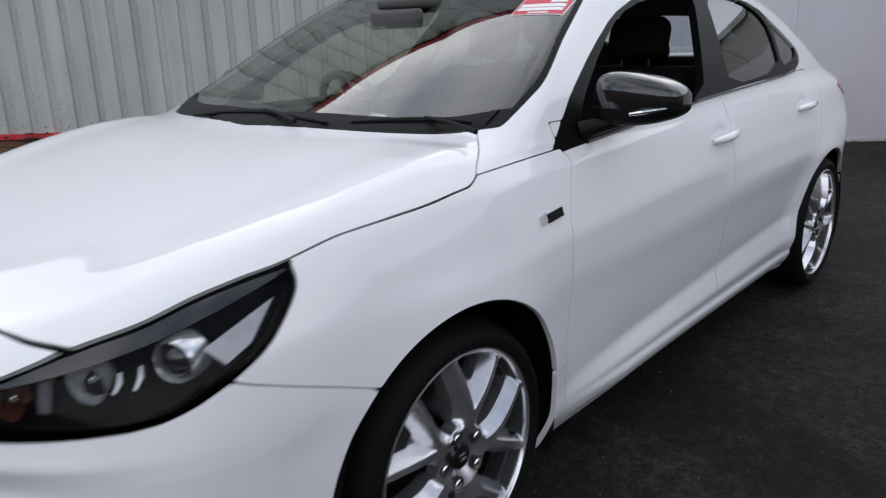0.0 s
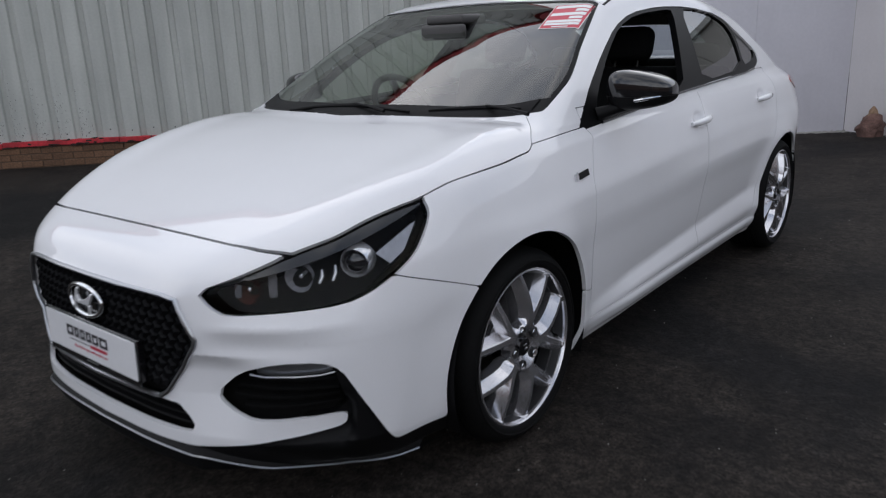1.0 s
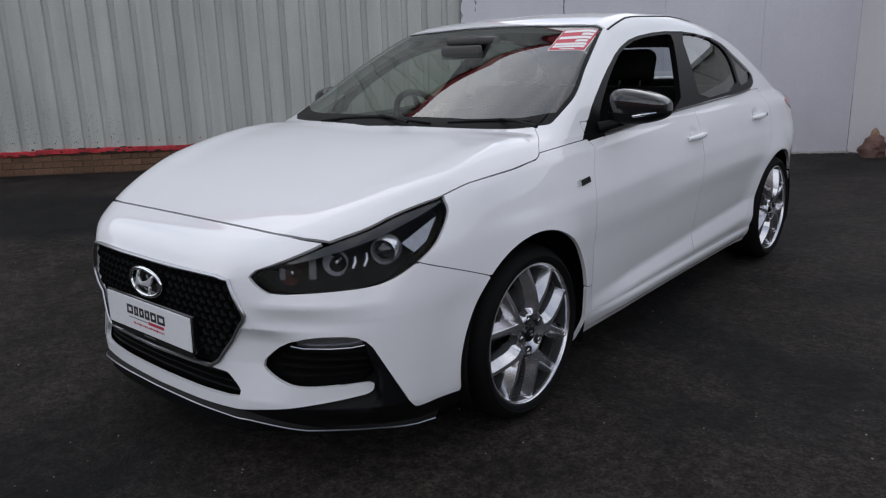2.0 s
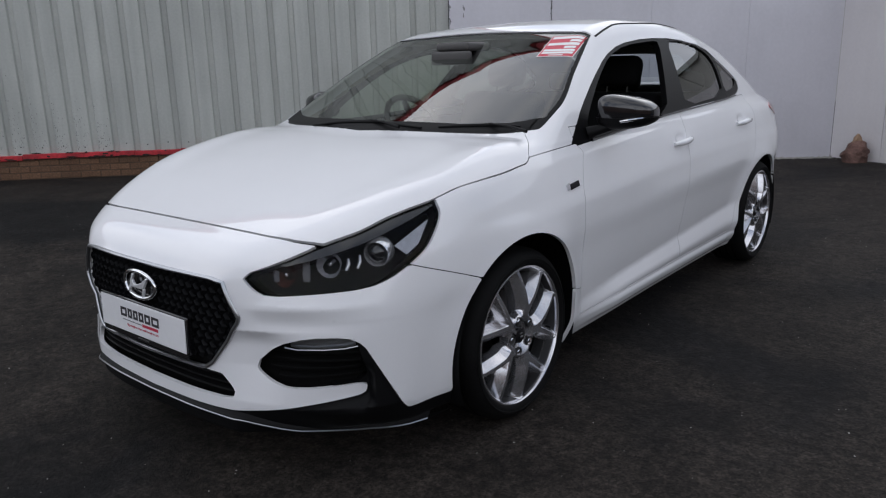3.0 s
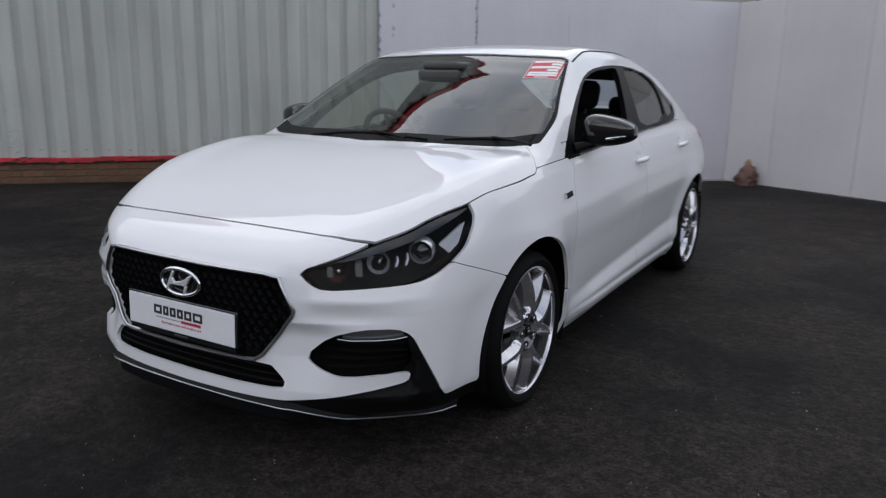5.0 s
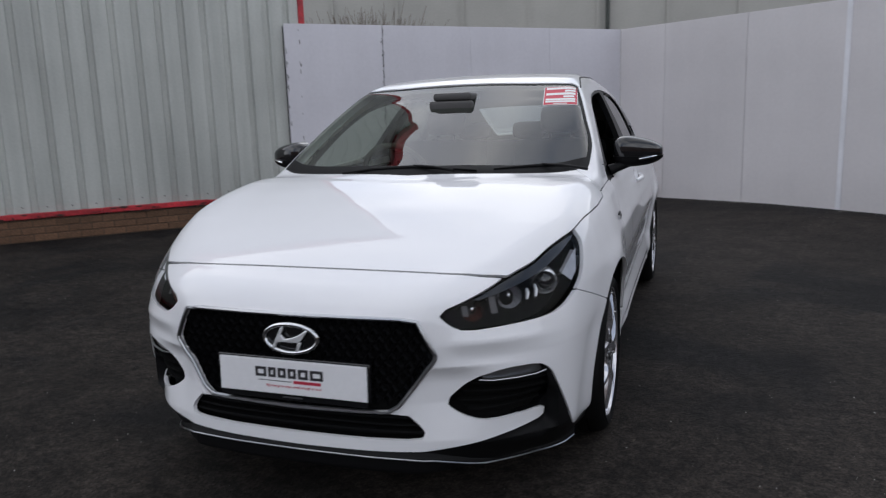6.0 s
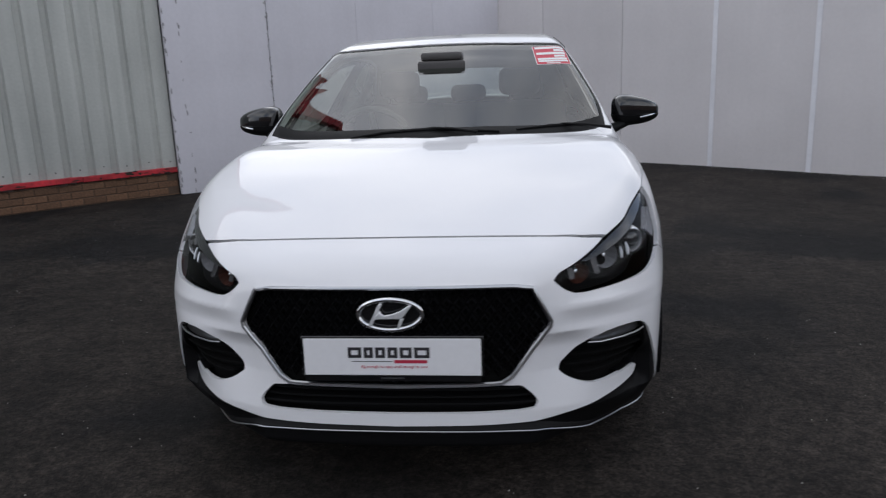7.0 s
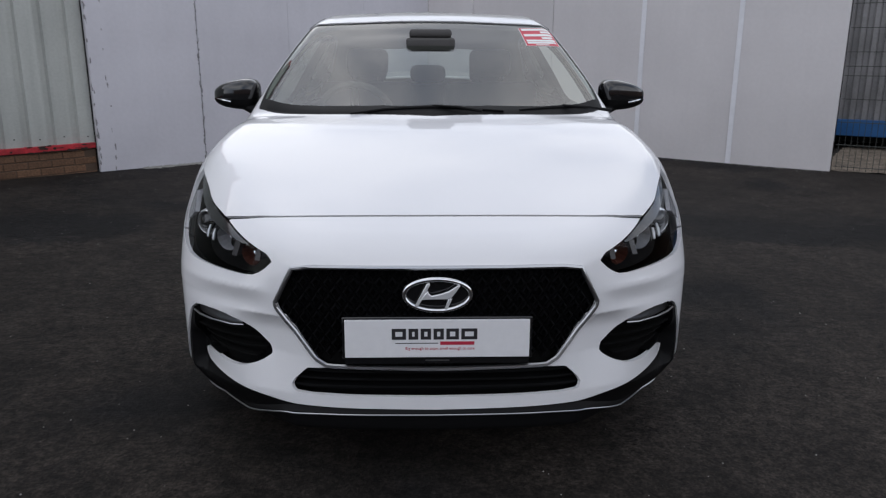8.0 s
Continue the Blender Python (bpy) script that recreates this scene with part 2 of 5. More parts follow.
LICHEN = material("dark_lichen", (0.20, 0.205, 0.19), 0.9, grain=0.3, scale=80)
BRICK = material("brown_brick", (0.150, 0.080, 0.045), 0.85, grain=0.3, scale=60, stain=0.4, stain_scale=2.2, bump=0.3, vary=0.2)
MORTAR = material("mortar", (0.095, 0.062, 0.043), 0.9, grain=0.2, scale=80, bump=0.3)
SACK = material("brown_sacking", (0.15, 0.085, 0.07), 0.9, grain=0.25, scale=60, stain=0.35, stain_scale=8, bump=0.4)
SACK_TOP = material("pale_sacking", (0.26, 0.17, 0.11), 0.9, grain=0.2, scale=60, stain=0.2, stain_scale=8, bump=0.4)
GRIT = material("pale_grit", (0.30, 0.29, 0.27), 0.9, grain=0.2, scale=90)
GRAVEL = material("bark_and_gravel", (0.16, 0.13, 0.10), 0.95, grain=0.6, scale=45, stain=0.4, stain_scale=6, bump=1.0)
CABIN_GREY = material("dirty_grey_steel", (0.24, 0.235, 0.24), 0.6, streak=0.25, grain=0.1, scale=30, stain=0.25, stain_scale=2)
BLUE = material("blue_steel_paint", (0.015, 0.10, 0.28), 0.5, grain=0.1, scale=40, stain=0.15, stain_scale=3)
WIRE = material("grey_fence_wire", (0.06, 0.065, 0.06), 0.5, 0.5, grain=0.1, scale=80)
PALE_WALL = material("pale_render", (0.42, 0.41, 0.38), 0.85, grain=0.05, scale=20, stain=0.12, stain_scale=0.5)
YARD_BRICK = material("dark_brick", (0.17, 0.11, 0.085), 0.85, grain=0.2, scale=30, stain=0.2, stain_scale=1.0)
TWIG = material("dry_twigs", (0.13, 0.09, 0.065), 0.9, grain=0.3, scale=60)


# ---- building blocks ----
def part(name, bm, mat, parent=None, label="", smooth=True, bevel=0.0):
    """One mesh object, under a thing or a part."""
    if isinstance(bm, bmesh.types.BMesh):
        me = bpy.data.meshes.new(name)
        bm.to_mesh(me)
        bm.free()
    else:
        me = bm
    for p in me.polygons:
        p.use_smooth = smooth
    me.materials.clear()
    me.materials.append(mat)
    ob = new(name, me)
    if smooth:
        me.set_sharp_from_angle(angle=radians(38))
    if bevel:
        b = ob.modifiers.new("edge", "BEVEL")
        b.width, b.segments, b.limit_method, b.angle_limit = bevel, 2, "ANGLE", radians(40)
    if parent:
        ob.parent = parent
    if label:
        tagged(ob, label)
    return ob


def thing(name, label, category, at=None, group="", kind=""):
    """An empty at a thing's base, to which its parts are tied."""
    ob = new(name)
    ob.empty_display_size = 0.1
    if at is not None:
        ob.matrix_world = at
    return tagged(ob, label, category, group, kind)


def box(bm, lo, hi, m=None):
    """Adds a box between two corners."""
    c = [Vector((x, y, z)) for z in (lo[2], hi[2]) for x, y in ((lo[0], lo[1]), (hi[0], lo[1]), (hi[0], hi[1]), (lo[0], hi[1]))]
    v = [bm.verts.new(m @ p if m else p) for p in c]
    for f in ((3, 2, 1, 0), (4, 5, 6, 7), (0, 1, 5, 4), (1, 2, 6, 5), (2, 3, 7, 6), (3, 0, 4, 7)):
        bm.faces.new([v[i] for i in f])
    return bm


def boxed(lo, hi, m=None):
    return box(bmesh.new(), lo, hi, m)


def prism(bm, outline, thick, m):
    """A flat outline (x, y), thick along z, laid by the pose m."""
    a = [bm.verts.new(m @ Vector((x, y, 0))) for x, y in outline]
    b = [bm.verts.new(m @ Vector((x, y, thick))) for x, y in outline]
    n = len(outline)
    bm.faces.new(a[::-1])
    bm.faces.new(b)
    for i in range(n):
        j = (i + 1) % n
        bm.faces.new((a[i], a[j], b[j], b[i]))
    return bm


def lathe(bm, profile, m, steps=64):
    """Turns a profile of (radius, height) about the z axis of m."""
    rings = []
    for r, h in profile:
        rings.append([bm.verts.new(m @ Vector((r * math.cos(a), r * math.sin(a), h))) for a in (2 * math.pi * i / steps for i in range(steps))])
    for p, q in zip(rings, rings[1:]):
        for i in range(steps):
            j = (i + 1) % steps
            bm.faces.new((p[i], p[j], q[j], q[i]))
    return bm


def tube(bm, points, radius, steps=8, closed=False):
    """A round bar along a line of points; radius may be a list."""
    pts = [Vector(p) for p in points]
    n = len(pts)
    radii = radius if isinstance(radius, (list, tuple)) else [radius] * n
    rings, side = [], None
    for i, p in enumerate(pts):
        a = pts[i - 1] if i or closed else p
        b = pts[(i + 1) % n] if i < n - 1 or closed else p
        d = (b - a).normalized()
        if side is None:
            side = d.orthogonal().normalized()
        side = (side - d * side.dot(d)).normalized()
        up = d.cross(side)
        rings.append([bm.verts.new(p + radii[i] * (math.cos(t) * side + math.sin(t) * up)) for t in (2 * math.pi * k / steps for k in range(steps))])
    pairs = list(zip(rings, rings[1:])) + ([(rings[-1], rings[0])] if closed else [])
    for p, q in pairs:
        for i in range(steps):
            j = (i + 1) % steps
            bm.faces.new((p[i], p[j], q[j], q[i]))
    if not closed:
        bm.faces.new(rings[0][::-1])
        bm.faces.new(rings[-1])
    return bm


def rounded(pts, turns=2, cut=0.22):
    """An outline with its corners cut round."""
    p = np.array(pts, float)
    for _ in range(turns):
        q = np.roll(p, -1, 0)
        p = np.stack([(1 - cut) * p + cut * q, cut * p + (1 - cut) * q], 1).reshape(-1, 2)
    return p


def within(a, b, outline):
    """How far (a, b) lies inside an outline; negative outside."""
    p = np.asarray(outline, float)
    q = np.roll(p, -1, 0)
    best, inside = np.full(a.shape, 1e9), np.zeros(a.shape, bool)
    for (x0, y0), (x1, y1) in zip(p, q):
        dx, dy = x1 - x0, y1 - y0
        t = np.clip(((a - x0) * dx + (b - y0) * dy) / (dx * dx + dy * dy + 1e-12), 0, 1)
        best = np.minimum(best, np.hypot(a - x0 - t * dx, b - y0 - t * dy))
        if dy:
            inside ^= ((y0 > b) != (y1 > b)) & (a < dx * (b - y0) / dy + x0)
    return np.where(inside, best, -best)


def clip(V, F, f):
    """The part of a triangle mesh where f is positive."""
    s = f >= 0
    n = s[F].sum(1)
    out, edges = [F[n == 3]], []

    def turned(T, one):
        first = np.argmax(s[T] == one, 1)
        return np.stack([T[np.arange(len(T)), (first + i) % 3] for i in range(3)], -1)
    one, two = turned(F[n == 1], True), turned(F[n == 2], False)
    pairs = np.concatenate([one[:, [0, 1]], one[:, [0, 2]], two[:, [0, 1]], two[:, [0, 2]]])
    if len(pairs):
        key, back = np.unique(np.sort(pairs, 1), axis=0, return_inverse=True)
        back = back.reshape(-1)
        a, b = f[key[:, 0]], f[key[:, 1]]
        t = (a / (a - b))[:, None]
        W = V[key[:, 0]] * (1 - t) + V[key[:, 1]] * t
        k, m = len(one), len(two)
        e = back + len(V)
        e1, e2, e3, e4 = e[:k], e[k:2 * k], e[2 * k:2 * k + m], e[2 * k + m:]
        out.append(np.stack([one[:, 0], e1, e2], -1))
        out.append(np.stack([two[:, 1], two[:, 2], e4], -1))
        out.append(np.stack([two[:, 1], e4, e3], -1))
        V = np.concatenate([V, W])
    T = np.concatenate(out)
    used, T = np.unique(T, return_inverse=True)
    return V[used], T.reshape(-1, 3)


def sheet(name, V, F, N=None, depth=0.0):
    """A mesh from corners and triangles, with the field's own normals and an edge turned inwards by depth."""
    F = F[(F[:, 0] != F[:, 1]) & (F[:, 1] != F[:, 2]) & (F[:, 0] != F[:, 2])]
    faces = [F]
    if depth and N is not None:
        e = np.concatenate([F[:, [0, 1]], F[:, [1, 2]], F[:, [2, 0]]])
        key, first, count = np.unique(np.sort(e, 1), axis=0, return_index=True, return_counts=True)
        rim = e[first[count == 1]]
        ids, at = np.unique(rim, return_inverse=True)
        at = at.reshape(-1, 2)
        base = len(V)
        V = np.concatenate([V, V[ids], V[ids] - depth * N[ids]])
        k = len(ids)
        a, b = at[:, 0] + base, at[:, 1] + base
        faces += [np.stack([b, a, a + k], -1), np.stack([b, a + k, b + k], -1)]
        mid = np.zeros((k, 3))
        edge = V[rim[:, 1]] - V[rim[:, 0]]
        out = np.cross(edge, N[rim[:, 0]])
        np.add.at(mid, at[:, 0], out)
        np.add.at(mid, at[:, 1], out)
        mid /= np.linalg.norm(mid, axis=1, keepdims=True) + 1e-9
        N = np.concatenate([N, mid, mid])
    me = bpy.data.meshes.new(name)
    T = np.concatenate(faces).astype(np.int32)
    me.vertices.add(len(V))
    me.vertices.foreach_set("co", V.astype(np.float32).ravel())
    me.loops.add(T.size)
    me.loops.foreach_set("vertex_index", T.ravel())
    me.polygons.add(len(T))
    me.polygons.foreach_set("loop_start", np.arange(0, T.size, 3, dtype=np.int32))
    me.polygons.foreach_set("use_smooth", np.ones(len(T), bool))
    me.update()
    if N is not None:
        me.normals_split_custom_set_from_vertices(N.tolist())
    return me


# ---- the yard: ground and walls ----
def ground_height(x, y):
    return 0.05 * np.clip((-x - 1.0) / 3.0, 0, 1) - 0.045 * np.clip((y - 3.6) / 4.0, 0, 1) * np.clip(1 - np.abs(x) / 1.8, 0, 1) + 0.02 * np.clip(1 - np.abs(x - 2.2) / 1.8, 0, 1) * np.clip((y - 4.0) / 2.0, 0, 1)


def ground():
    bm = bmesh.new()
    line = [-300, -100, -40, -20] + [-12 + 0.5 * i for i in range(49)] + [20, 40, 100, 300]
    grid = [[bm.verts.new((x, y, float(ground_height(x, y)))) for y in line] for x in line]
    for i in range(len(line) - 1):
        for j in range(len(line) - 1):
            bm.faces.new((grid[i][j], grid[i + 1][j], grid[i + 1][j + 1], grid[i][j + 1]))
    g = part("ground", bm, ASPHALT)
    tagged(g, "dark worn asphalt yard with scattered grit and stains", "ground", kind="structure")


ground()


def along(a, b):
    """A pose at a whose x axis runs to b, y away behind the wall and z up; and the length."""
    d = Vector((b[0] - a[0], b[1] - a[1], 0))
    return Matrix.Translation((a[0], a[1], 0)) @ Matrix.Rotation(math.atan2(d.y, d.x), 4, "Z"), d.length


CORNER, LEFT_END, RIGHT_END = (0.05, 8.40), (-3.45, 5.02), (4.538, 5.287)
BOARD = 1.22


def hoarding(name, m, edges, strips, label, paint, top=2.335, gap=(0.003, 0.003)):
    wall = thing(name, label, "wall", m, kind="structure")
    for i, (a, b) in enumerate(zip(edges, edges[1:])):
        part("board", boxed((a + gap[min(i, 1) if i != 1 else 0], 0.0, -0.12), (b - gap[min(i, 1)], 0.045, top)), paint, wall, bevel=0.003)
    part("backing", boxed((edges[0], 0.05, -0.12), (edges[-1], 0.10, top - 0.03)), DARK, wall)
    for x in strips:
        part("joint_strip", boxed((x - 0.028, -0.014, -0.1), (x + 0.028, -0.002, top - 0.004)), STRIP, wall, "paler painted joint strip", bevel=0.002)
    return wall


m1, l1 = along(LEFT_END, CORNER)
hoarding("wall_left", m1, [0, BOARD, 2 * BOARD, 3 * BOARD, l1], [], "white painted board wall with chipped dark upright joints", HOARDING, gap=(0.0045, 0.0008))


def chips(wall, x, count, seed):
    """Flaked paint along an upright joint: thin ragged flecks of bare board."""
    rnd = random.Random(seed)
    bm = bmesh.new()
    for _ in range(count):
        z, w, h = rnd.uniform(0.05, 2.3), rnd.uniform(0.003, 0.011), rnd.uniform(0.008, 0.05)
        cx = x + rnd.gauss(0, 0.007)
        prism(bm, [(cx + w * rnd.uniform(0.5, 1.2) * math.cos(a), z + h * rnd.uniform(0.4, 1.2) * math.sin(a)) for a in (2 * math.pi * k / 7 for k in range(7))], 0.0015,
              Matrix.Rotation(radians(90), 4, "X"))
    part("flaked_paint", bm, CHIP, wall, "flaked paint along the joint", smooth=False)


left_wall = bpy.data.objects["wall_left"]
chips(left_wall, 0.012, 26, 21)
chips(left_wall, BOARD, 60, 22)
chips(left_wall, 0.17, 14, 23)
m2, l2 = along(CORNER, RIGHT_END)
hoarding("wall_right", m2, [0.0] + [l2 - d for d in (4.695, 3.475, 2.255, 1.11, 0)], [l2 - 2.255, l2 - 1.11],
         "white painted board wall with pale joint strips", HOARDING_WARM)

# the shed: box-profile cladding over a brick plinth, red sill, corner trim and eaves
SHED = Matrix.Translation((LEFT_END[0] - 0.05, LEFT_END[1] + 0.05, 0)) @ Matrix.Rotation(math.atan2(0.716, 0.70), 4, "Z")
PITCH, SHED_LONG, SHED_END = 0.236, 14.0, 0.25


def verge(x):
    """The height of the shed's gable at x along its wall."""
    return 7.2 - 0.38 * min(max(SHED_END - x, 0), 8.0)


def shed():
    wall = thing("wall_shed", "grey-green box-profile metal cladding over a brown brick plinth", "wall", SHED, kind="structure")
    # cladding sheets, each of four ribs, lapped
    x = 0.25
    while x > -SHED_LONG:
        bm = bmesh.new()
        prof = []
        for k in range(4):
            o = x - (k + 1) * PITCH
            prof += [(o, 0.0), (o + 0.012, 0.032), (o + 0.062, 0.032), (o + 0.080, 0.0)]
        prof = sorted(prof) + [(x, 0.0)]
        lo, hi = [], []
        for px, py in prof:
            lo.append(bm.verts.new((px, py, 0.33)))
            hi.append(bm.verts.new((px, py, verge(px))))
        for i in range(len(prof) - 1):
            bm.faces.new((lo[i], lo[i + 1], hi[i + 1], hi[i]))
        part("cladding_sheet", bm, CLADDING, wall, smooth=False)
        x -= 4 * PITCH
    part("shed_core", prism(bmesh.new(), [(-SHED_LONG, -0.1), (SHED_END, -0.1), (SHED_END, verge(SHED_END)), (-7.75, verge(-8)), (-SHED_LONG, verge(-8))], 6.0, Matrix.Translation((0, 6.06, 0)) @ Matrix.Rotation(radians(90), 4, "X")), CLADDING, wall)
    # sill in short painted lengths that are not quite in line
    x = -0.0
    rnd = random.Random(5)
    while x > -SHED_LONG:
        w = rnd.uniform(0.5, 1.3)
        dz = rnd.uniform(-0.014, 0.012)
        part("sill", boxed((x - w, -0.035, 0.288 + dz), (x - 0.003, 0.05, 0.345 + dz)), RED_PAINT, wall, "chipped red painted sill", bevel=0.006)
        x -= w
    bm = bmesh.new()
    for _ in range(150):
        cx, cz = rnd.uniform(-8, -0.02), rnd.choice((0.289, 0.294, 0.300, 0.318, 0.345)) + rnd.gauss(0, 0.005)
        w, h = rnd.uniform(0.012, 0.07), rnd.uniform(0.004, 0.016)
        prism(bm, [(cx + w * rnd.uniform(0.5, 1.2) * math.cos(a), cz + h * rnd.uniform(0.4, 1.2) * math.sin(a)) for a in (2 * math.pi * k / 8 for k in range(8))], 0.004,
              Matrix.Translation((0, -0.0345, 0)) @ Matrix.Rotation(radians(90), 4, "X"))
    part("flaked_paint", bm, RUST, wall, "dark rusty patches where the red paint has flaked", smooth=False)
    bm = bmesh.new()
    for _ in range(700):
        k, cz = rnd.randint(19, 30), 0.36 + abs(rnd.gauss(0, 0.28))
        cx = 0.25 - k * PITCH + 0.082 + rnd.random() ** 2 * 0.14
        w, h = rnd.uniform(0.0015, 0.005), rnd.uniform(0.003, 0.014)
        prism(bm, [(cx + w * rnd.uniform(0.5, 1.2) * math.cos(a), cz + h * rnd.uniform(0.4, 1.2) * math.sin(a)) for a in (2 * math.pi * i / 6 for i in range(6))], 0.001,
              Matrix.Rotation(radians(90), 4, "X"))
    part("grime", bm, LICHEN, wall, "dark specks of lichen low on the sheets", smooth=False)
    # fixing screws along the foot of the sheets
    for k in range(1, 34):
        part("screw", lathe(bmesh.new(), [(0.0, 0.005), (0.006, 0.004), (0.008, 0.0)], Matrix.Translation((0.25 - k * PITCH + 0.16, 0.0, 0.42 + rnd.uniform(-0.015, 0.015))) @ Matrix.Rotation(radians(90), 4, "X"), 8), WIRE, wall)
    part("mortar_bed", boxed((-SHED_LONG, 0.0, -0.15), (0.0, 0.058, 0.288)), MORTAR, wall)
    part("corner_trim", boxed((0.20, -0.02, 0.3), (0.27, 0.08, verge(SHED_END))), RED_PAINT, wall, "red corner trim", bevel=0.005)
    for name, y0, y1, lo, hi, mat, label in (("verge_trim", -0.10, 0.02, -0.05, 0.13, RED_PAINT, "red painted verge"), ("roof_sheet", 0.025, 6.1, 0.01, 0.10, CLADDING, "")):
        bm = bmesh.new()
        for xa, xb in ((0.30, -7.75), (-7.75, -SHED_LONG)):
            za, zb = verge(xa), verge(xb)
            v = [bm.verts.new(p) for p in ((xa, y0, za + lo), (xb, y0, zb + lo), (xb, y0, zb + hi), (xa, y0, za + hi), (xa, y1, za + lo), (xb, y1, zb + lo), (xb, y1, zb + hi), (xa, y1, za + hi))]
            for f in ((0, 3, 2, 1), (4, 5, 6, 7), (0, 1, 5, 4), (1, 2, 6, 5), (2, 3, 7, 6), (3, 0, 4, 7)):
                bm.faces.new([v[i] for i in f])
        part(name, bm, mat, wall, label, smooth=False)
    return wall


shed_wall = shed()


# plain unseen buildings added to close the yard behind the camera, blocking low sky
def closing(name, a, b, height, label):
    m, length = along(a, b)
    w = part(name, boxed((0, 0, -0.1), (length, 4.0, height)), YARD_BRICK)
    w.matrix_world = m
    tagged(w, label, "wall", kind="structure")


closing("wall_back", (24.0, -22.0), (-24.0, -22.0), 3.6, "unseen plain dark brick wall, added behind the yard")
closing("wall_side", (17.0, 14.0), (17.0, -22.0), 3.6, "unseen plain dark brick wall, added beside the yard")


# ---- the car's outer skin: a smooth field, negative inside ----
def curve(*pts):
    """A smooth curve through (position, value) pairs that never overshoots."""
    xs, ys = np.array([p[0] for p in pts], float), np.array([p[1] for p in pts], float)
    h, d = np.diff(xs), np.diff(ys) / np.diff(xs)
    m = np.zeros(len(xs))
    for i in range(1, len(xs) - 1):
        if d[i - 1] * d[i] > 0:
            w1, w2 = 2 * h[i] + h[i - 1], h[i] + 2 * h[i - 1]
            m[i] = (w1 + w2) / (w1 / d[i - 1] + w2 / d[i])
    m[0], m[-1] = d[0], d[-1]

    def value(q):
        q = np.asarray(q, float)
        i = np.clip(np.searchsorted(xs, q) - 1, 0, len(xs) - 2)
        t = np.clip((q - xs[i]) / h[i], 0, 1)
        over = np.where(q < xs[0], (q - xs[0]) * m[0], 0) + np.where(q > xs[-1], (q - xs[-1]) * m[-1], 0)
        return (ys[i] * (1 + 2 * t) * (1 - t) ** 2 + h[i] * m[i] * t * (1 - t) ** 2 + ys[i + 1] * t * t * (3 - 2 * t)
                + h[i] * m[i + 1] * t * t * (t - 1) + over)
    return value


def smax(a, b, k):
    return np.maximum(a, b) + np.maximum(k - np.abs(a - b), 0) ** 2 / (4 * k)


def smin(a, b, k):
    return -smax(-a, -b, k)


WIDTH = curve((-0.75, 0.835), (-0.5, 0.853), (-0.35, 0.868), (-0.1, 0.893), (0.1, 0.902), (0.45, 0.888), (1.3, 0.885), (2.2, 0.888), (2.6, 0.893), (2.9, 0.88), (3.2, 0.825), (3.5, 0.735))
FLANK = curve((0.12, -0.085), (0.2, -0.05), (0.27, -0.028), (0.38, -0.022), (0.52, -0.014), (0.64, 0.0), (0.72, -0.004),
              (0.79, -0.022), (0.85, -0.042), (0.92, -0.075), (1.0, -0.13))
LIFT = curve((-0.6, -0.01), (0.0, 0.0), (0.6, 0.02), (1.4, 0.045), (2.4, 0.06), (3.3, 0.04))
NOSE = curve((0.0, -0.945), (0.2, -0.94), (0.4, -0.918), (0.48, -0.89), (0.6, -0.83), (0.7, -0.76), (0.78, -0.67), (0.82, -0.60), (0.85, -0.51), (0.87, -0.42), (0.89, -0.3))
CHIN = curve((0.1, 0.03), (0.2, 0.0), (0.35, -0.002), (0.5, 0.0), (0.6, 0.002), (0.7, 0.018), (0.8, 0.09), (0.9, 0.2))
BONNET = curve((-1.02, 0.60), (-0.945, 0.672), (-0.92, 0.698), (-0.86, 0.745), (-0.77, 0.784), (-0.65, 0.830), (-0.5, 0.881), (-0.3, 0.937), (-0.1, 0.979), (0.05, 1.000), (0.15, 1.008), (0.4, 1.008),
               (1.3, 1.0), (2.3, 1.03), (3.0, 1.02), (3.5, 0.97))
ROOF = curve((-0.1, 0.915), (0.05, 0.985), (0.3, 1.10), (0.6, 1.245), (0.8, 1.34), (1.0, 1.424), (1.15, 1.452), (1.4, 1.474), (1.7, 1.474), (2.0, 1.452), (2.4, 1.366), (2.8, 1.205),
             (3.1, 1.08), (3.3, 1.04), (3.5, 0.98))
CROWN = curve((0.0, 0.17), (0.25, 0.16), (0.9, 0.075), (1.3, 0.065), (2.4, 0.08), (3.3, 0.12))

FOLD = curve((-0.8, 0.56), (-0.62, 0.64), (-0.485, 0.697), (-0.345, 0.74), (-0.162, 0.770), (0.083, 0.784), (0.4, 0.785))


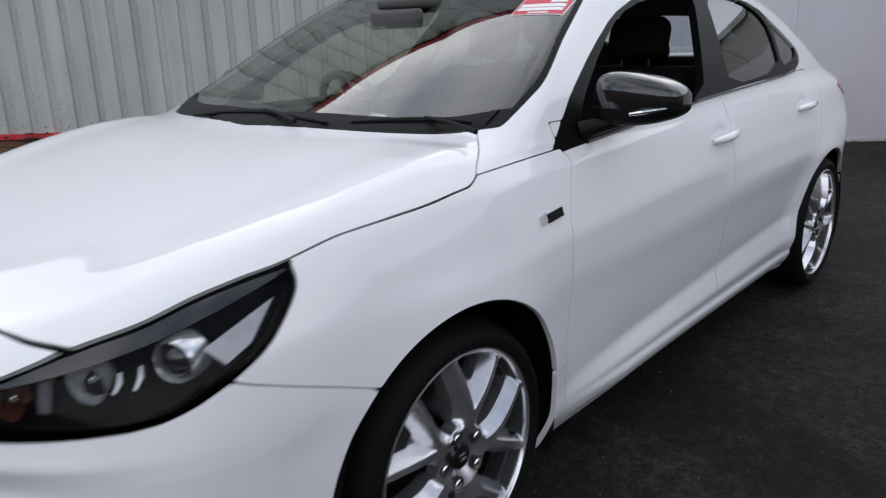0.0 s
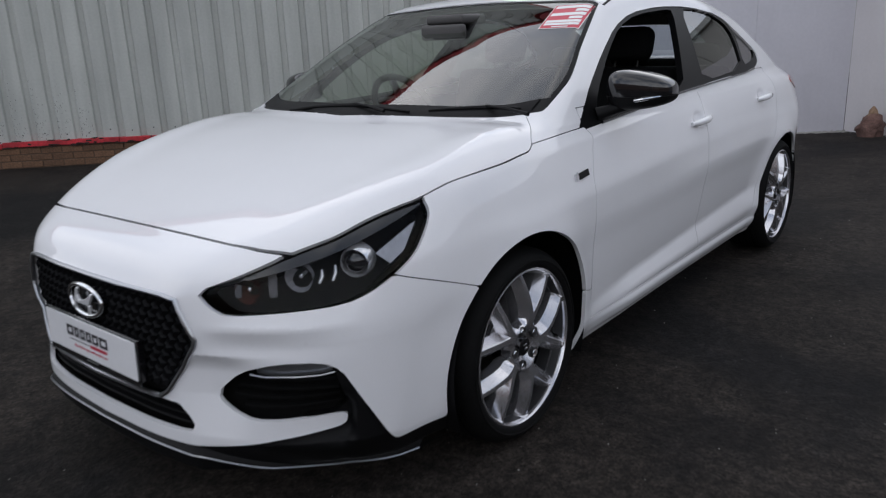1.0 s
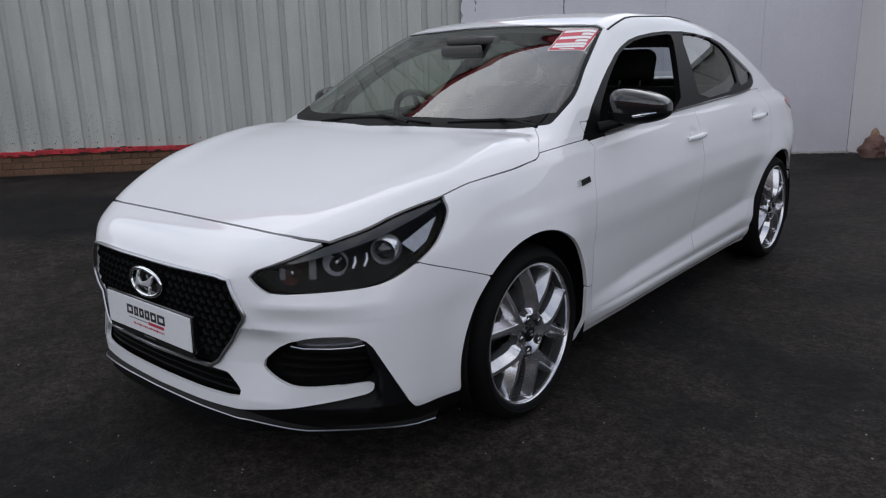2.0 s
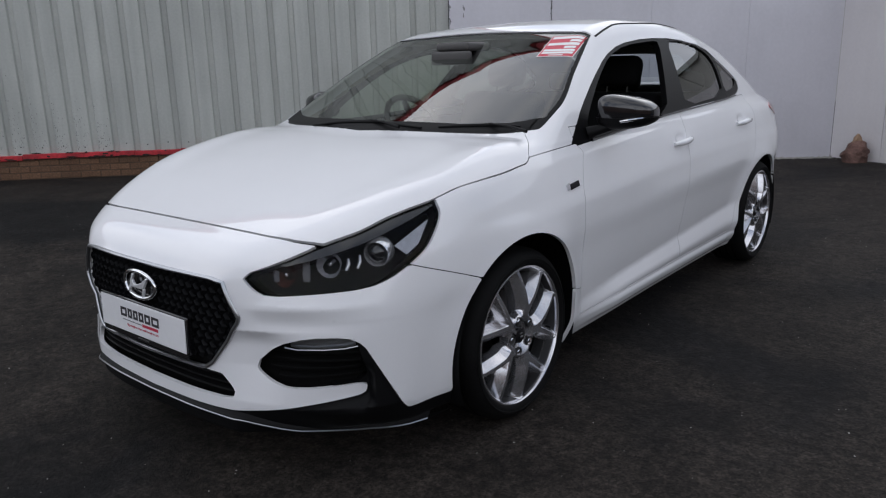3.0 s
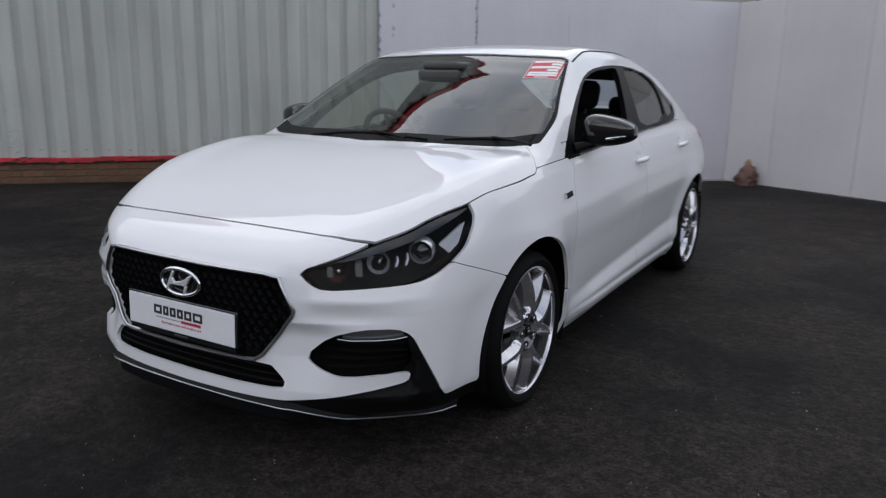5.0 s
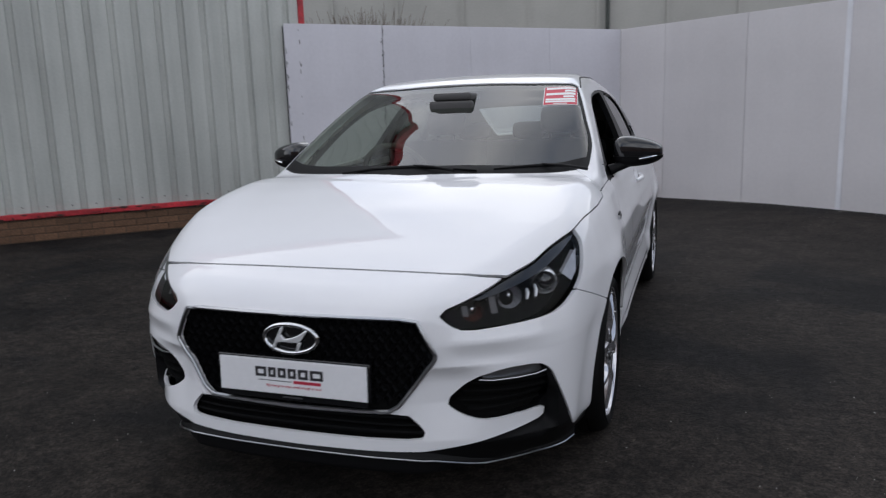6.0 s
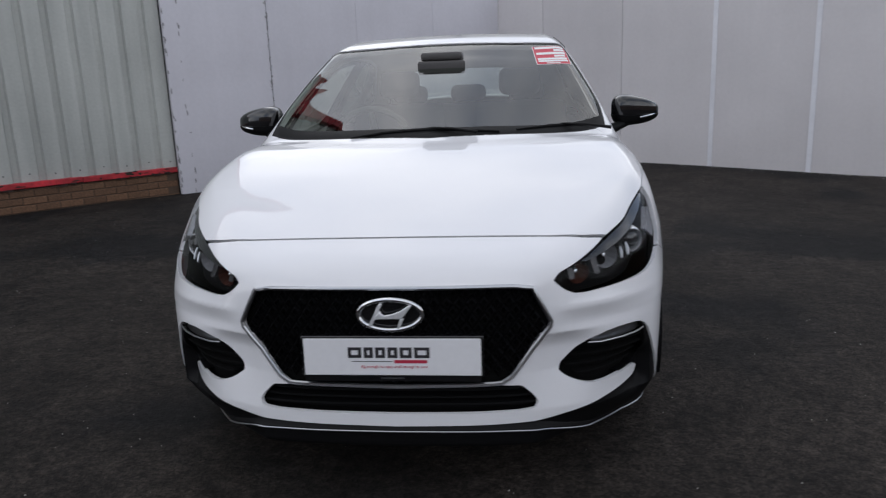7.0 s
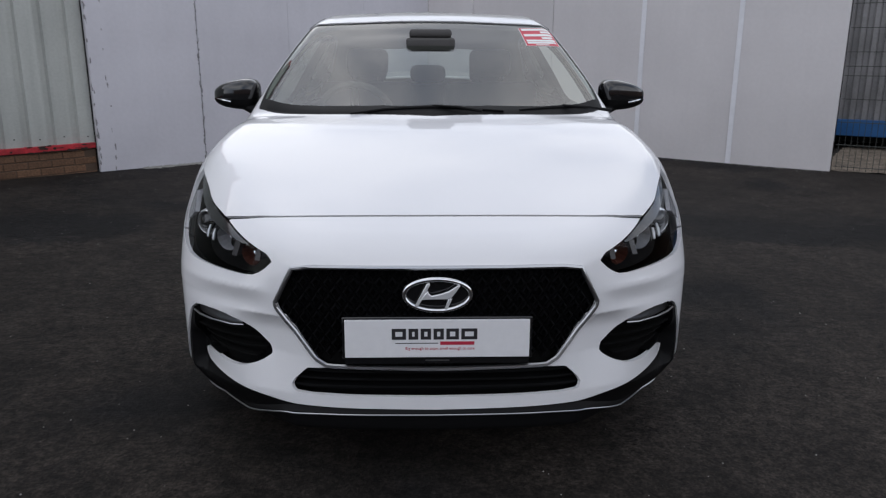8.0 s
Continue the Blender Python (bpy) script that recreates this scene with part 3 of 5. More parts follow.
def flank(y, z):
    """Half the body's width at a place along the car and a height."""
    zz = z - LIFT(y)
    # flares round the wheels
    r1, r2 = np.hypot(y, z - 0.315), np.hypot(y - 2.65, z - 0.315)
    flare = 0.012 * np.exp(-((r1 - 0.36) / 0.07) ** 2) + 0.014 * np.exp(-((r2 - 0.36) / 0.07) ** 2)
    # the crease over the door handles and the hollow below it
    line = z - (0.745 + 0.075 * np.clip(y, 0, 3))
    on = np.clip((y - 0.25) / 0.6, 0, 1) * np.clip((3.4 - y) / 0.5, 0, 1)
    upper = z - (0.899 + 0.0405 * np.clip(y, -0.2, 3))
    over = np.clip((y + 0.1) / 0.35, 0, 1) * np.clip((3.2 - y) / 0.5, 0, 1)
    crease = over * 0.009 * np.exp(-np.sqrt(upper ** 2 + 0.006 ** 2) / 0.035) - on * 0.006 * np.exp(-((line + 0.12) / 0.08) ** 2)
    # dished recesses behind the pulls
    for ym, zm in ((1.435, 0.884), (2.32, 0.912)):
        crease = crease - 0.014 * np.exp(-(((y - ym) / 0.052) ** 2 + ((z - zm) / 0.026) ** 2) ** 1.5)
    low = z - (0.325 + 0.062 * np.clip(y - 0.4, 0, 3))
    mid = np.clip((y - 0.33) / 0.45, 0, 1) * np.clip((2.42 - y) / 0.25, 0, 1)
    reach = 0.045 + 0.03 * np.clip(y - 0.3, 0, 2)
    hollow = 0
    for shift in (-0.012, -0.006, 0.0, 0.006, 0.012):
        q = low + shift
        hollow = hollow + 0.2 * np.where(q > 0, np.exp(-np.maximum(q, 0) / 0.15), np.clip(1 + q / reach, 0, 1))
    sill = mid * ((0.008 - 0.026 * hollow) * np.clip((0.84 - z) / 0.2, 0, 1) + 0.016 * np.exp(-((z - 0.232) / 0.030) ** 4))
    arch = 0.012 * np.exp(-((z - 0.47) / 0.15) ** 2) * np.exp(-((y + 0.05) / 0.42) ** 2)
    return WIDTH(y) + FLANK(zz) + flare * (z < 0.9) + crease + sill + arch


def lower(x, y, z):
    x = np.abs(x)
    side = x - flank(y, z)
    corner = 0.38 * np.maximum(z - 0.56, 0) * np.clip((x - 0.3) / 0.5, 0, 1.2) ** 2
    drop = np.clip((0.522 - z) / 0.055, 0, 1)
    dent = 0.030 * np.exp(-((x - 0.49) / 0.10) ** 2) * drop * (2 - drop) * np.clip((z - 0.29) / 0.12, 0, 1)
    bar = np.exp(-((x - 0.62) / 0.17) ** 2) * np.clip((x - 0.44) / 0.08, 0, 1)
    dent = dent + bar * (0.011 * np.exp(-((z - 0.550) / 0.028) ** 2) - 0.011 * np.exp(-np.sqrt((z - 0.595) ** 2 + 0.004 ** 2) / 0.02))
    tuck = 0.14 * np.clip((0.27 - z) / 0.12, 0, 1.2) * np.clip((x - 0.42) / 0.28, 0, 1)
    # the hollow in which the white winglet runs in behind the black blade
    pit = 0.072 * np.clip((x - 0.57) / 0.16, 0, 1) ** 1.5 * np.clip((0.785 - x) / 0.045, 0, 1) * np.exp(-((z - 0.335) / 0.075) ** 4)
    front = (NOSE(x) + CHIN(z) + corner + dent + tuck + pit - y) * 0.85
    out = x - FOLD(y)
    fold = 0.08 * (out + np.sqrt(out ** 2 + 0.006 ** 2)) * np.clip((y + 0.75) / 0.3, 0, 1) * np.clip((0.5 - y) / 0.2, 0, 1)
    ridge = 0.012 * np.exp(-((x - FOLD(y) + 0.045) / 0.11) ** 2) * np.clip((y + 0.74) / 0.3, 0, 1) * np.clip((0.3 - y) / 0.3, 0, 1)
    top = (z - BONNET(y) + 0.030 * (x / 0.8) ** 4 + fold - ridge) * 0.93
    rear = y - (3.505 - 0.40 * (x / 0.85) ** 4 - 0.6 * np.maximum(z - 0.95, 0) - 0.35 * np.maximum(0.4 - z, 0))
    f = smax(smax(top, side, 0.055), front, 0.045)
    f = smax(f, rear, 0.08)
    return smax(f, 0.165 - z, 0.02)


def cabin(x, y, z):
    x = np.abs(x)
    up = np.maximum(z - 0.97, 0)
    side = (x - (0.808 - 0.40 * up - 0.25 * up ** 2 - 0.14 * np.clip((y - 2.1) / 1.3, 0, 1.2) ** 2 - 0.02 * np.clip((0.9 - y) / 0.8, 0, 1))) * 0.88
    top = (z - ROOF(y) + CROWN(y) * x ** 2) * 0.9
    return np.maximum(smax(smax(side, top, 0.05), y - 3.45, 0.05), 0.88 - z)


def skin(x, y, z):
    return smin(lower(x, y, z), cabin(x, y, z), 0.03)


def slope(x, y, z, e=0.002):
    """The skin's outward normals."""
    g = np.stack([skin(x + e, y, z) - skin(x - e, y, z), skin(x, y + e, z) - skin(x, y - e, z), skin(x, y, z + e) - skin(x, y, z - e)], -1)
    return g / (np.linalg.norm(g, axis=-1, keepdims=True) + 1e-9), np.linalg.norm(g, axis=-1) / (2 * e)


def shell(h=0.013, inset=0.0):
    """The skin as a mesh of small quads: corners, faces."""
    xs, ys, zs = np.arange(-0.936, 0.9361, h), np.arange(-1.01, 3.57, h), np.arange(0.13, 1.52, h)
    f = skin(xs[:, None, None], ys[None, :, None], zs[None, None, :]) + inset
    inside = f < 0
    nx, ny, nz = f.shape
    count = np.zeros((nx - 1, ny - 1, nz - 1))
    total = np.zeros((nx - 1, ny - 1, nz - 1, 3))
    for axis in range(3):
        lo = [slice(None)] * 3
        hi = [slice(None)] * 3
        lo[axis], hi[axis] = slice(None, -1), slice(1, None)
        a, b = f[tuple(lo)], f[tuple(hi)]
        cross = (a < 0) != (b < 0)
        i, j, k = np.nonzero(cross)
        t = a[i, j, k] / (a[i, j, k] - b[i, j, k])
        p = np.stack([i, j, k], -1).astype(float)
        p[:, axis] += t
        others = [n for n in range(3) if n != axis]
        for du in (0, -1):
            for dv in (0, -1):
                c = np.stack([i, j, k], -1)
                c[:, others[0]] += du
                c[:, others[1]] += dv
                ok = ((c >= 0) & (c < np.array(count.shape))).all(1)
                np.add.at(count, tuple(c[ok].T), 1)
                np.add.at(total, tuple(c[ok].T), p[ok])
    cells = np.nonzero(count)
    index = -np.ones(count.shape, int)
    index[cells] = np.arange(len(cells[0]))
    at = total[cells] / count[cells][:, None]
    V = np.stack([xs[0], ys[0], zs[0]])[None, :] + at * h
    quads = []
    for axis in range(3):
        lo = [slice(None)] * 3
        hi = [slice(None)] * 3
        lo[axis], hi[axis] = slice(None, -1), slice(1, None)
        a, b = inside[tuple(lo)], inside[tuple(hi)]
        u, v = (axis + 1) % 3, (axis + 2) % 3
        i, j, k = np.nonzero(a != b)
        c = np.stack([i, j, k], -1)
        ok = (c[:, u] > 0) & (c[:, v] > 0)
        c = c[ok]
        flip = b[i, j, k][ok]
        ring = []
        for du, dv in ((-1, -1), (0, -1), (0, 0), (-1, 0)):
            q = c.copy()
            q[:, u] += du
            q[:, v] += dv
            good = (q < np.array(index.shape)).all(1)
            q = np.minimum(q, np.array(index.shape) - 1)
            ring.append(np.where(good, index[tuple(q.T)], -1))
        ring = np.stack(ring, -1)
        ring[flip] = ring[flip][:, ::-1]
        quads.append(ring[(ring >= 0).all(1)])
    F = np.concatenate(quads)
    for _ in range(4):
        n, g = slope(*V.T)
        V = V - n * np.clip((skin(*V.T) + inset) / np.maximum(g, 0.3), -0.01, 0.01)[:, None]
    return V, np.concatenate([F[:, [0, 1, 2]], F[:, [0, 2, 3]]])


# ---- the car ----
car = thing("car", "white fastback hatchback, black mirrors, front window down, parked on asphalt", "car", Matrix())
SV, SF = shell(0.0115)
SN, _ = slope(*SV.T)
AX, Y, Z = np.abs(SV[:, 0]), SV[:, 1], SV[:, 2]
H = (AX + Y) / math.sqrt(2)
GAP = 0.0015

# outlines on the skin; each is in the plane named after it
BONNET_SIDE = curve((-0.86, 0.53), (-0.709, 0.633), (-0.603, 0.700), (-0.532, 0.728), (-0.458, 0.757), (-0.376, 0.785), (-0.283, 0.802), (-0.132, 0.820), (0.0, 0.827), (0.08, 0.827), (0.115, 0.820), (0.15, 0.798), (0.2, 0.765), (0.285, 0.69))
BONNET_FRONT = curve((0.0, -0.768), (0.25, -0.768), (0.45, -0.766), (0.55, -0.749), (0.62, -0.718), (0.70, -0.67))
BONNET_REAR = curve((0.0, 0.085), (0.4, 0.145), (0.6, 0.215), (0.72, 0.30))
LAMP = rounded([(-0.296, 0.686), (-0.165, 0.730), (-0.054, 0.770), (0.07, 0.815), (0.174, 0.845), (0.292, 0.872), (0.312, 0.833), (0.299, 0.793), (0.265, 0.738), (0.207, 0.697),
                (0.146, 0.667), (0.078, 0.647), (-0.07, 0.639), (-0.222, 0.631), (-0.262, 0.649)], 1)  # across the corner, up
HOOD = curve((-0.296, 0.690), (-0.165, 0.713), (-0.054, 0.737), (0.07, 0.768), (0.174, 0.803), (0.292, 0.850))
LOWER_GRILLE = rounded([(-0.36, 0.384), (0.36, 0.384), (0.425, 0.322), (0.412, 0.296), (0.2, 0.290), (-0.2, 0.290), (-0.412, 0.296), (-0.425, 0.322)], 1)  # across, up
GRILLE = rounded([(-0.405, 0.672), (0.405, 0.672), (0.464, 0.557), (0.348, 0.404), (0.315, 0.384), (0.0, 0.379), (-0.315, 0.384), (-0.348, 0.404), (-0.464, 0.557)], 1, 0.06)  # across, up
INTAKE = rounded([(-0.278, 0.404), (-0.20, 0.477), (-0.11, 0.506), (0.005, 0.506), (0.054, 0.480), (0.084, 0.424), (0.132, 0.333), (0.176, 0.245), (0.195, 0.238),
                  (0.37, 0.235), (0.37, 0.10), (-0.9, 0.10), (-0.9, 0.246), (-0.66, 0.247), (-0.46, 0.251), (-0.36, 0.256), (-0.287, 0.263), (-0.15, 0.285),
                  (-0.02, 0.297), (0.052, 0.304), (0.062, 0.328), (0.056, 0.343), (-0.10, 0.341), (-0.18, 0.347), (-0.235, 0.368)], 1)  # across the corner, up
WINDOWS = rounded([(0.43, 0.945), (0.532, 1.022), (0.612, 1.083), (0.793, 1.19), (0.984, 1.283), (1.185, 1.338), (1.498, 1.366), (1.856, 1.367), (2.208, 1.325), (2.401, 1.218), (2.562, 1.13),
                   (2.56, 1.085), (2.48, 1.055), (2.309, 1.033), (1.351, 1.003), (0.6, 0.955)], 1)  # along, up
SCREEN_EDGE = curve((0.2, 0.66), (0.256, 0.705), (0.295, 0.728), (0.342, 0.737), (0.477, 0.731), (0.7, 0.672), (0.94, 0.602), (1.02, 0.578))
SCREEN_TOP = curve((0.0, 0.955), (0.3, 0.957), (0.5, 0.967), (0.65, 0.995))
DOOR_FRONT = curve((0.16, 0.45), (0.3, 0.43), (0.5, 0.418), (0.662, 0.418), (0.772, 0.428), (0.875, 0.470), (0.926, 0.497), (0.951, 0.48), (1.1, 0.46))
DOOR_MID = curve((0.2, 1.46), (0.5, 1.47), (0.95, 1.52), (1.4, 1.60))
DOOR_REAR = curve((0.2, 2.15), (0.5, 2.30), (0.75, 2.48), (0.95, 2.56), (1.15, 2.58))
SILL_LINE = curve((0.3, 0.272), (2.6, 0.285))
SEAM = curve((0.1, 0.74), (0.209, 0.696), (0.326, 0.651), (0.446, 0.600), (0.6, 0.53))  # bumper to wing


def least(*a):
    return np.minimum.reduce(a)


wheel_room = np.where(AX > 0.55, np.minimum(np.hypot(Y + 0.008, Z - 0.322) - 0.374, np.hypot(Y - 2.65, Z - 0.315) - 0.362), 1.0)
in_bonnet = least(BONNET_SIDE(Y) - AX, Y - BONNET_FRONT(AX), BONNET_REAR(AX) - Y, Z - 0.6)
in_lamp = least(within(H, Z, LAMP), -in_bonnet - GAP, -0.2 - Y)
in_grille = np.where(Y < -0.6, within(SV[:, 0], Z, GRILLE), -1)
in_low_grille = np.where(Y < -0.6, within(SV[:, 0], Z, LOWER_GRILLE), -1)
in_intake = np.where(Y < -0.3, within(H, Z, INTAKE), -1)
in_screen = least(SCREEN_EDGE(Y) - AX, SCREEN_TOP(AX) - Y, Y - BONNET_REAR(AX) - 0.004, Z - 0.9)
in_windows = np.where(AX > 0.45, within(Y, Z, WINDOWS), -1)
in_rear_glass = least(0.42 - 0.06 * np.clip(Y - 2.4, 0, 2) - AX, Y - 2.46, 3.05 - Y, Z - 1.0)
in_roof = least(0.60 - 0.17 * np.clip(Y - 1.0, 0, 0.25) - 0.03 * np.clip(Y - 1.25, 0, 2) - AX, Y - SCREEN_TOP(AX) - 0.008, 2.40 - Y, Z - 1.2)
below_seam = np.maximum(SEAM(H) - Z, 0.15 - H)
in_nose = least(below_seam, -0.2 - Y, -in_bonnet, -in_lamp, -in_grille, -in_low_grille, -in_intake, wheel_room, Z - 0.19)
in_wing = least(-below_seam, -in_lamp, -in_bonnet, DOOR_FRONT(Z) - Y, wheel_room, AX - 0.55, 0.949 + 0.04 * np.clip(Y - 0.3, -1, 1) - Z, Z - 0.2)
in_door_1 = least(Y - DOOR_FRONT(Z), DOOR_MID(Z) - Y, Z - SILL_LINE(Y), -in_windows, AX - 0.55, np.maximum(1.0 + 0.02 * Y - Z, within(Y, Z, WINDOWS) + 0.05))
in_door_2 = least(Y - DOOR_MID(Z), DOOR_REAR(Z) - Y, Z - SILL_LINE(Y), -in_windows, AX - 0.55, np.hypot(Y - 2.65, Z - 0.315) - 0.40, 1.04 - Z)
in_door_1 = np.minimum(in_door_1, 1.02 - Z)
in_tailgate = least(Y - 3.1, Z - 0.62, 0.62 - AX)
in_rear_bumper = least(Y - 2.96, 0.58 - Z, wheel_room)
taken = np.maximum.reduce([in_bonnet, in_lamp, in_grille, in_low_grille, in_intake, in_screen, in_windows, in_rear_glass, in_roof, in_nose, in_wing, in_door_1, in_door_2, in_tailgate, in_rear_bumper])
in_body = least(-taken, wheel_room, Y + 0.62)


def panel(name, f, mat, parent=car, depth=0.014, label="", gap=GAP, push=0.0, side=0):
    """A piece of the skin where f is positive."""
    f = f - gap
    if side:
        f = np.minimum(f, SV[:, 0] * side)
    near = f[SF].max(1) > -0.02
    F = SF[near]
    used, F = np.unique(F, return_inverse=True)
    V, F = clip(SV[used], F.reshape(-1, 3), f[used])
    N, _ = slope(*V.T)
    ob = part(name, sheet(name, V + push * N, F, N, depth), mat, parent, label)
    return ob


body_shell = panel("body_shell", in_body, WHITE_PAINT, label="white painted body sides, pillars and sills")
panel("bonnet", np.minimum(in_bonnet, Y - BONNET_FRONT(AX) - 0.0050), WHITE_PAINT, label="white painted bonnet with two soft creases")
bumper = panel("front_bumper", in_nose, WHITE_PAINT, label="white painted front bumper")
panel("roof_panel", in_roof, WHITE_PAINT)
panel("tailgate", in_tailgate, WHITE_PAINT)
panel("rear_bumper", in_rear_bumper, WHITE_PAINT)
panel("windscreen", in_screen, SCREEN, depth=0.0, label="clear windscreen", gap=0.001, push=-0.004)
panel("rear_window", in_rear_glass, REAR_GLASS, depth=0.0, push=-0.004)
doors = {}
for s in (1, -1):
    panel("wing", in_wing, WHITE_PAINT, side=s)
    doors[s] = (panel("front_door", in_door_1, WHITE_PAINT, side=s), panel("rear_door", in_door_2, WHITE_PAINT, side=s))


# ---- the car's fittings ----
def first_inside(x, y, z, inset=0.0):
    """The first place along a line of points that lies inside the skin, as a fraction of the line."""
    f = skin(x, y, z) + inset
    i = int(np.argmax(f < 0))
    if i == 0:
        return 0.0
    return (i - 1 + f[i - 1] / (f[i - 1] - f[i])) / (len(f) - 1)


LINE = np.linspace(0, 1, 240)


def skin_y(x, z, start=-1.05, inset=0.0):
    """Where the front of the skin lies for a place across and a height."""
    return start + 0.9 * first_inside(np.full(240, x), start + 0.9 * LINE, np.full(240, z), inset)


def skin_corner(h, z, inset=0.0):
    """The same along the diagonal, for a place h across the near corner."""
    k = math.sqrt(0.5)
    d = 1.5 - 1.3 * LINE
    t = first_inside(k * (h + d), k * (h - d), np.full(240, z), inset)
    d = 1.5 - 1.3 * t
    return Vector((k * (h + d), k * (h - d), z))


def skin_x(y, z, s=1):
    return s * (1.0 - 0.7 * first_inside(1.0 - 0.7 * LINE, np.full(240, y), np.full(240, z)))


def skin_top(x, y):
    return 1.6 - 0.9 * first_inside(np.full(240, x), np.full(240, y), 1.6 - 0.9 * LINE)


def mirrored(p, s):
    return Vector((p[0] * s, p[1], p[2]))


# a dark lining behind the seams, and the floor of the car
LV, LF = shell(0.03, 0.05)
lx, ly, lz = np.abs(LV[:, 0]), LV[:, 1], LV[:, 2]
room = least(0.93 - lz, np.where(ly < -0.2, -within((lx + ly) / math.sqrt(2), lz, LAMP) - 0.06, 1.0), np.where(lx > 0.5, np.minimum(np.hypot(ly, lz - 0.315) - 0.39, np.hypot(ly - 2.65, lz - 0.315) - 0.39), 1.0))
LV, LF = clip(LV, LF, room)
part("inner_lining", sheet("inner_lining", LV, LF), DARK, car)
LV, LF = shell(0.03, 0.035)
lx, ly, lz = np.abs(LV[:, 0]), LV[:, 1], LV[:, 2]
room = least(lz - 1.0, -least(SCREEN_EDGE(ly) - lx + 0.0, SCREEN_TOP(lx) - ly + 0.02), -np.where(lx > 0.45, within(ly, lz, WINDOWS), -1) - 0.0,
             -least(0.38 - lx, ly - 2.50, 3.00 - ly))
LV, LF = clip(LV, LF, room)
part("headlining", sheet("headlining", LV, LF), LINING, car, "pale grey roof lining and pillar trim")


# wheels -------------------------------------------------------------
def wheel_face():
    """The pressed face of the rim: five forked spokes, with windows cut through and pockets at the fork."""
    nr, na = 84, 480
    r = np.linspace(0.028, 0.2355, nr)
    a = np.linspace(0, 2 * math.pi, na, endpoint=False)
    R, A = np.meshgrid(r, a, indexing="ij")
    step = 2 * math.pi / 5
    twist = 0.04 * (R - 0.08) / 0.15
    q = (A - twist + step / 2) % step - step / 2
    across = np.abs(q) * R                      # metres from the spoke's middle line
    edge = step / 2 * R - across                # metres from the window's middle line
    arm = 0.008 + 0.020 * np.clip((R - 0.07) / 0.045, 0, 1) ** 0.7 + 0.009 * np.clip((R - 0.115) / 0.095, 0, 1)  # half the window's width
    fork = across - 0.040 * (R - 0.142) / 0.070      # outside the opening between a spoke's two arms
    dish = 0.014 * np.sin(np.clip((R - 0.03) / 0.2, 0, 1) * math.pi) - 0.014 * np.clip((0.07 - R) / 0.04, 0, 1)
    chamfer = np.clip((arm + 0.022 - edge) / 0.022, 0, 1) * np.clip((R - 0.07) / 0.02, 0, 1)
    slant = np.clip((0.020 - fork) / 0.022, 0, 1) * np.clip((R - 0.085) / 0.05, 0, 1)
    crown = -0.028 * chamfer - 0.034 * slant
    lipz = 0.006 * np.clip((R - 0.230) / 0.004, 0, 1)
    X, Yc, Zc = R * np.cos(A), R * np.sin(A), dish + crown + lipz
    V = np.stack([X, Yc, Zc], -1).reshape(-1, 3)
    ids = np.arange(nr * na).reshape(nr, na)
    p0, p1, p2, p3 = ids[:-1], np.roll(ids, -1, 1)[:-1], np.roll(ids, -1, 1)[1:], ids[1:]
    F = np.concatenate([np.stack([p0, p2, p1], -1).reshape(-1, 3), np.stack([p0, p3, p2], -1).reshape(-1, 3)])
    keep = np.maximum(np.minimum(edge - arm, np.maximum(fork, 0.166 - R)), np.maximum(0.076 - R, R - 0.2265)).reshape(-1)
    V, F = clip(V, F, keep)
    N = np.zeros_like(V)
    n = np.cross(V[F[:, 1]] - V[F[:, 0]], V[F[:, 2]] - V[F[:, 0]])
    if n[:, 2].mean() < 0:
        F = F[:, ::-1]
        n = -n
    for i in range(3):
        np.add.at(N, F[:, i], n)
    N /= np.linalg.norm(N, axis=1, keepdims=True) + 1e-12
    down = np.tile(np.array([0.0, 0.0, 1.0]), (len(V), 1))
    # thickness of the spokes, seen through the windows
    e = np.concatenate([F[:, [0, 1]], F[:, [1, 2]], F[:, [2, 0]]])
    key, first, count = np.unique(np.sort(e, 1), axis=0, return_index=True, return_counts=True)
    rim = e[first[count == 1]]
    ids, at = np.unique(rim, return_inverse=True)
    at = at.reshape(-1, 2)
    base, k = len(V), len(ids)
    inward = V[ids].copy()
    inward[:, 2] -= 0.035
    V2 = np.concatenate([V, V[ids], inward])
    aa, bb = at[:, 0] + base, at[:, 1] + base
    F2 = np.concatenate([F, np.stack([bb, aa, aa + k], -1), np.stack([bb, aa + k, bb + k], -1)])
    me = bpy.data.meshes.new("rim_face")
    me.from_pydata(V2.tolist(), [], F2.tolist())
    return me


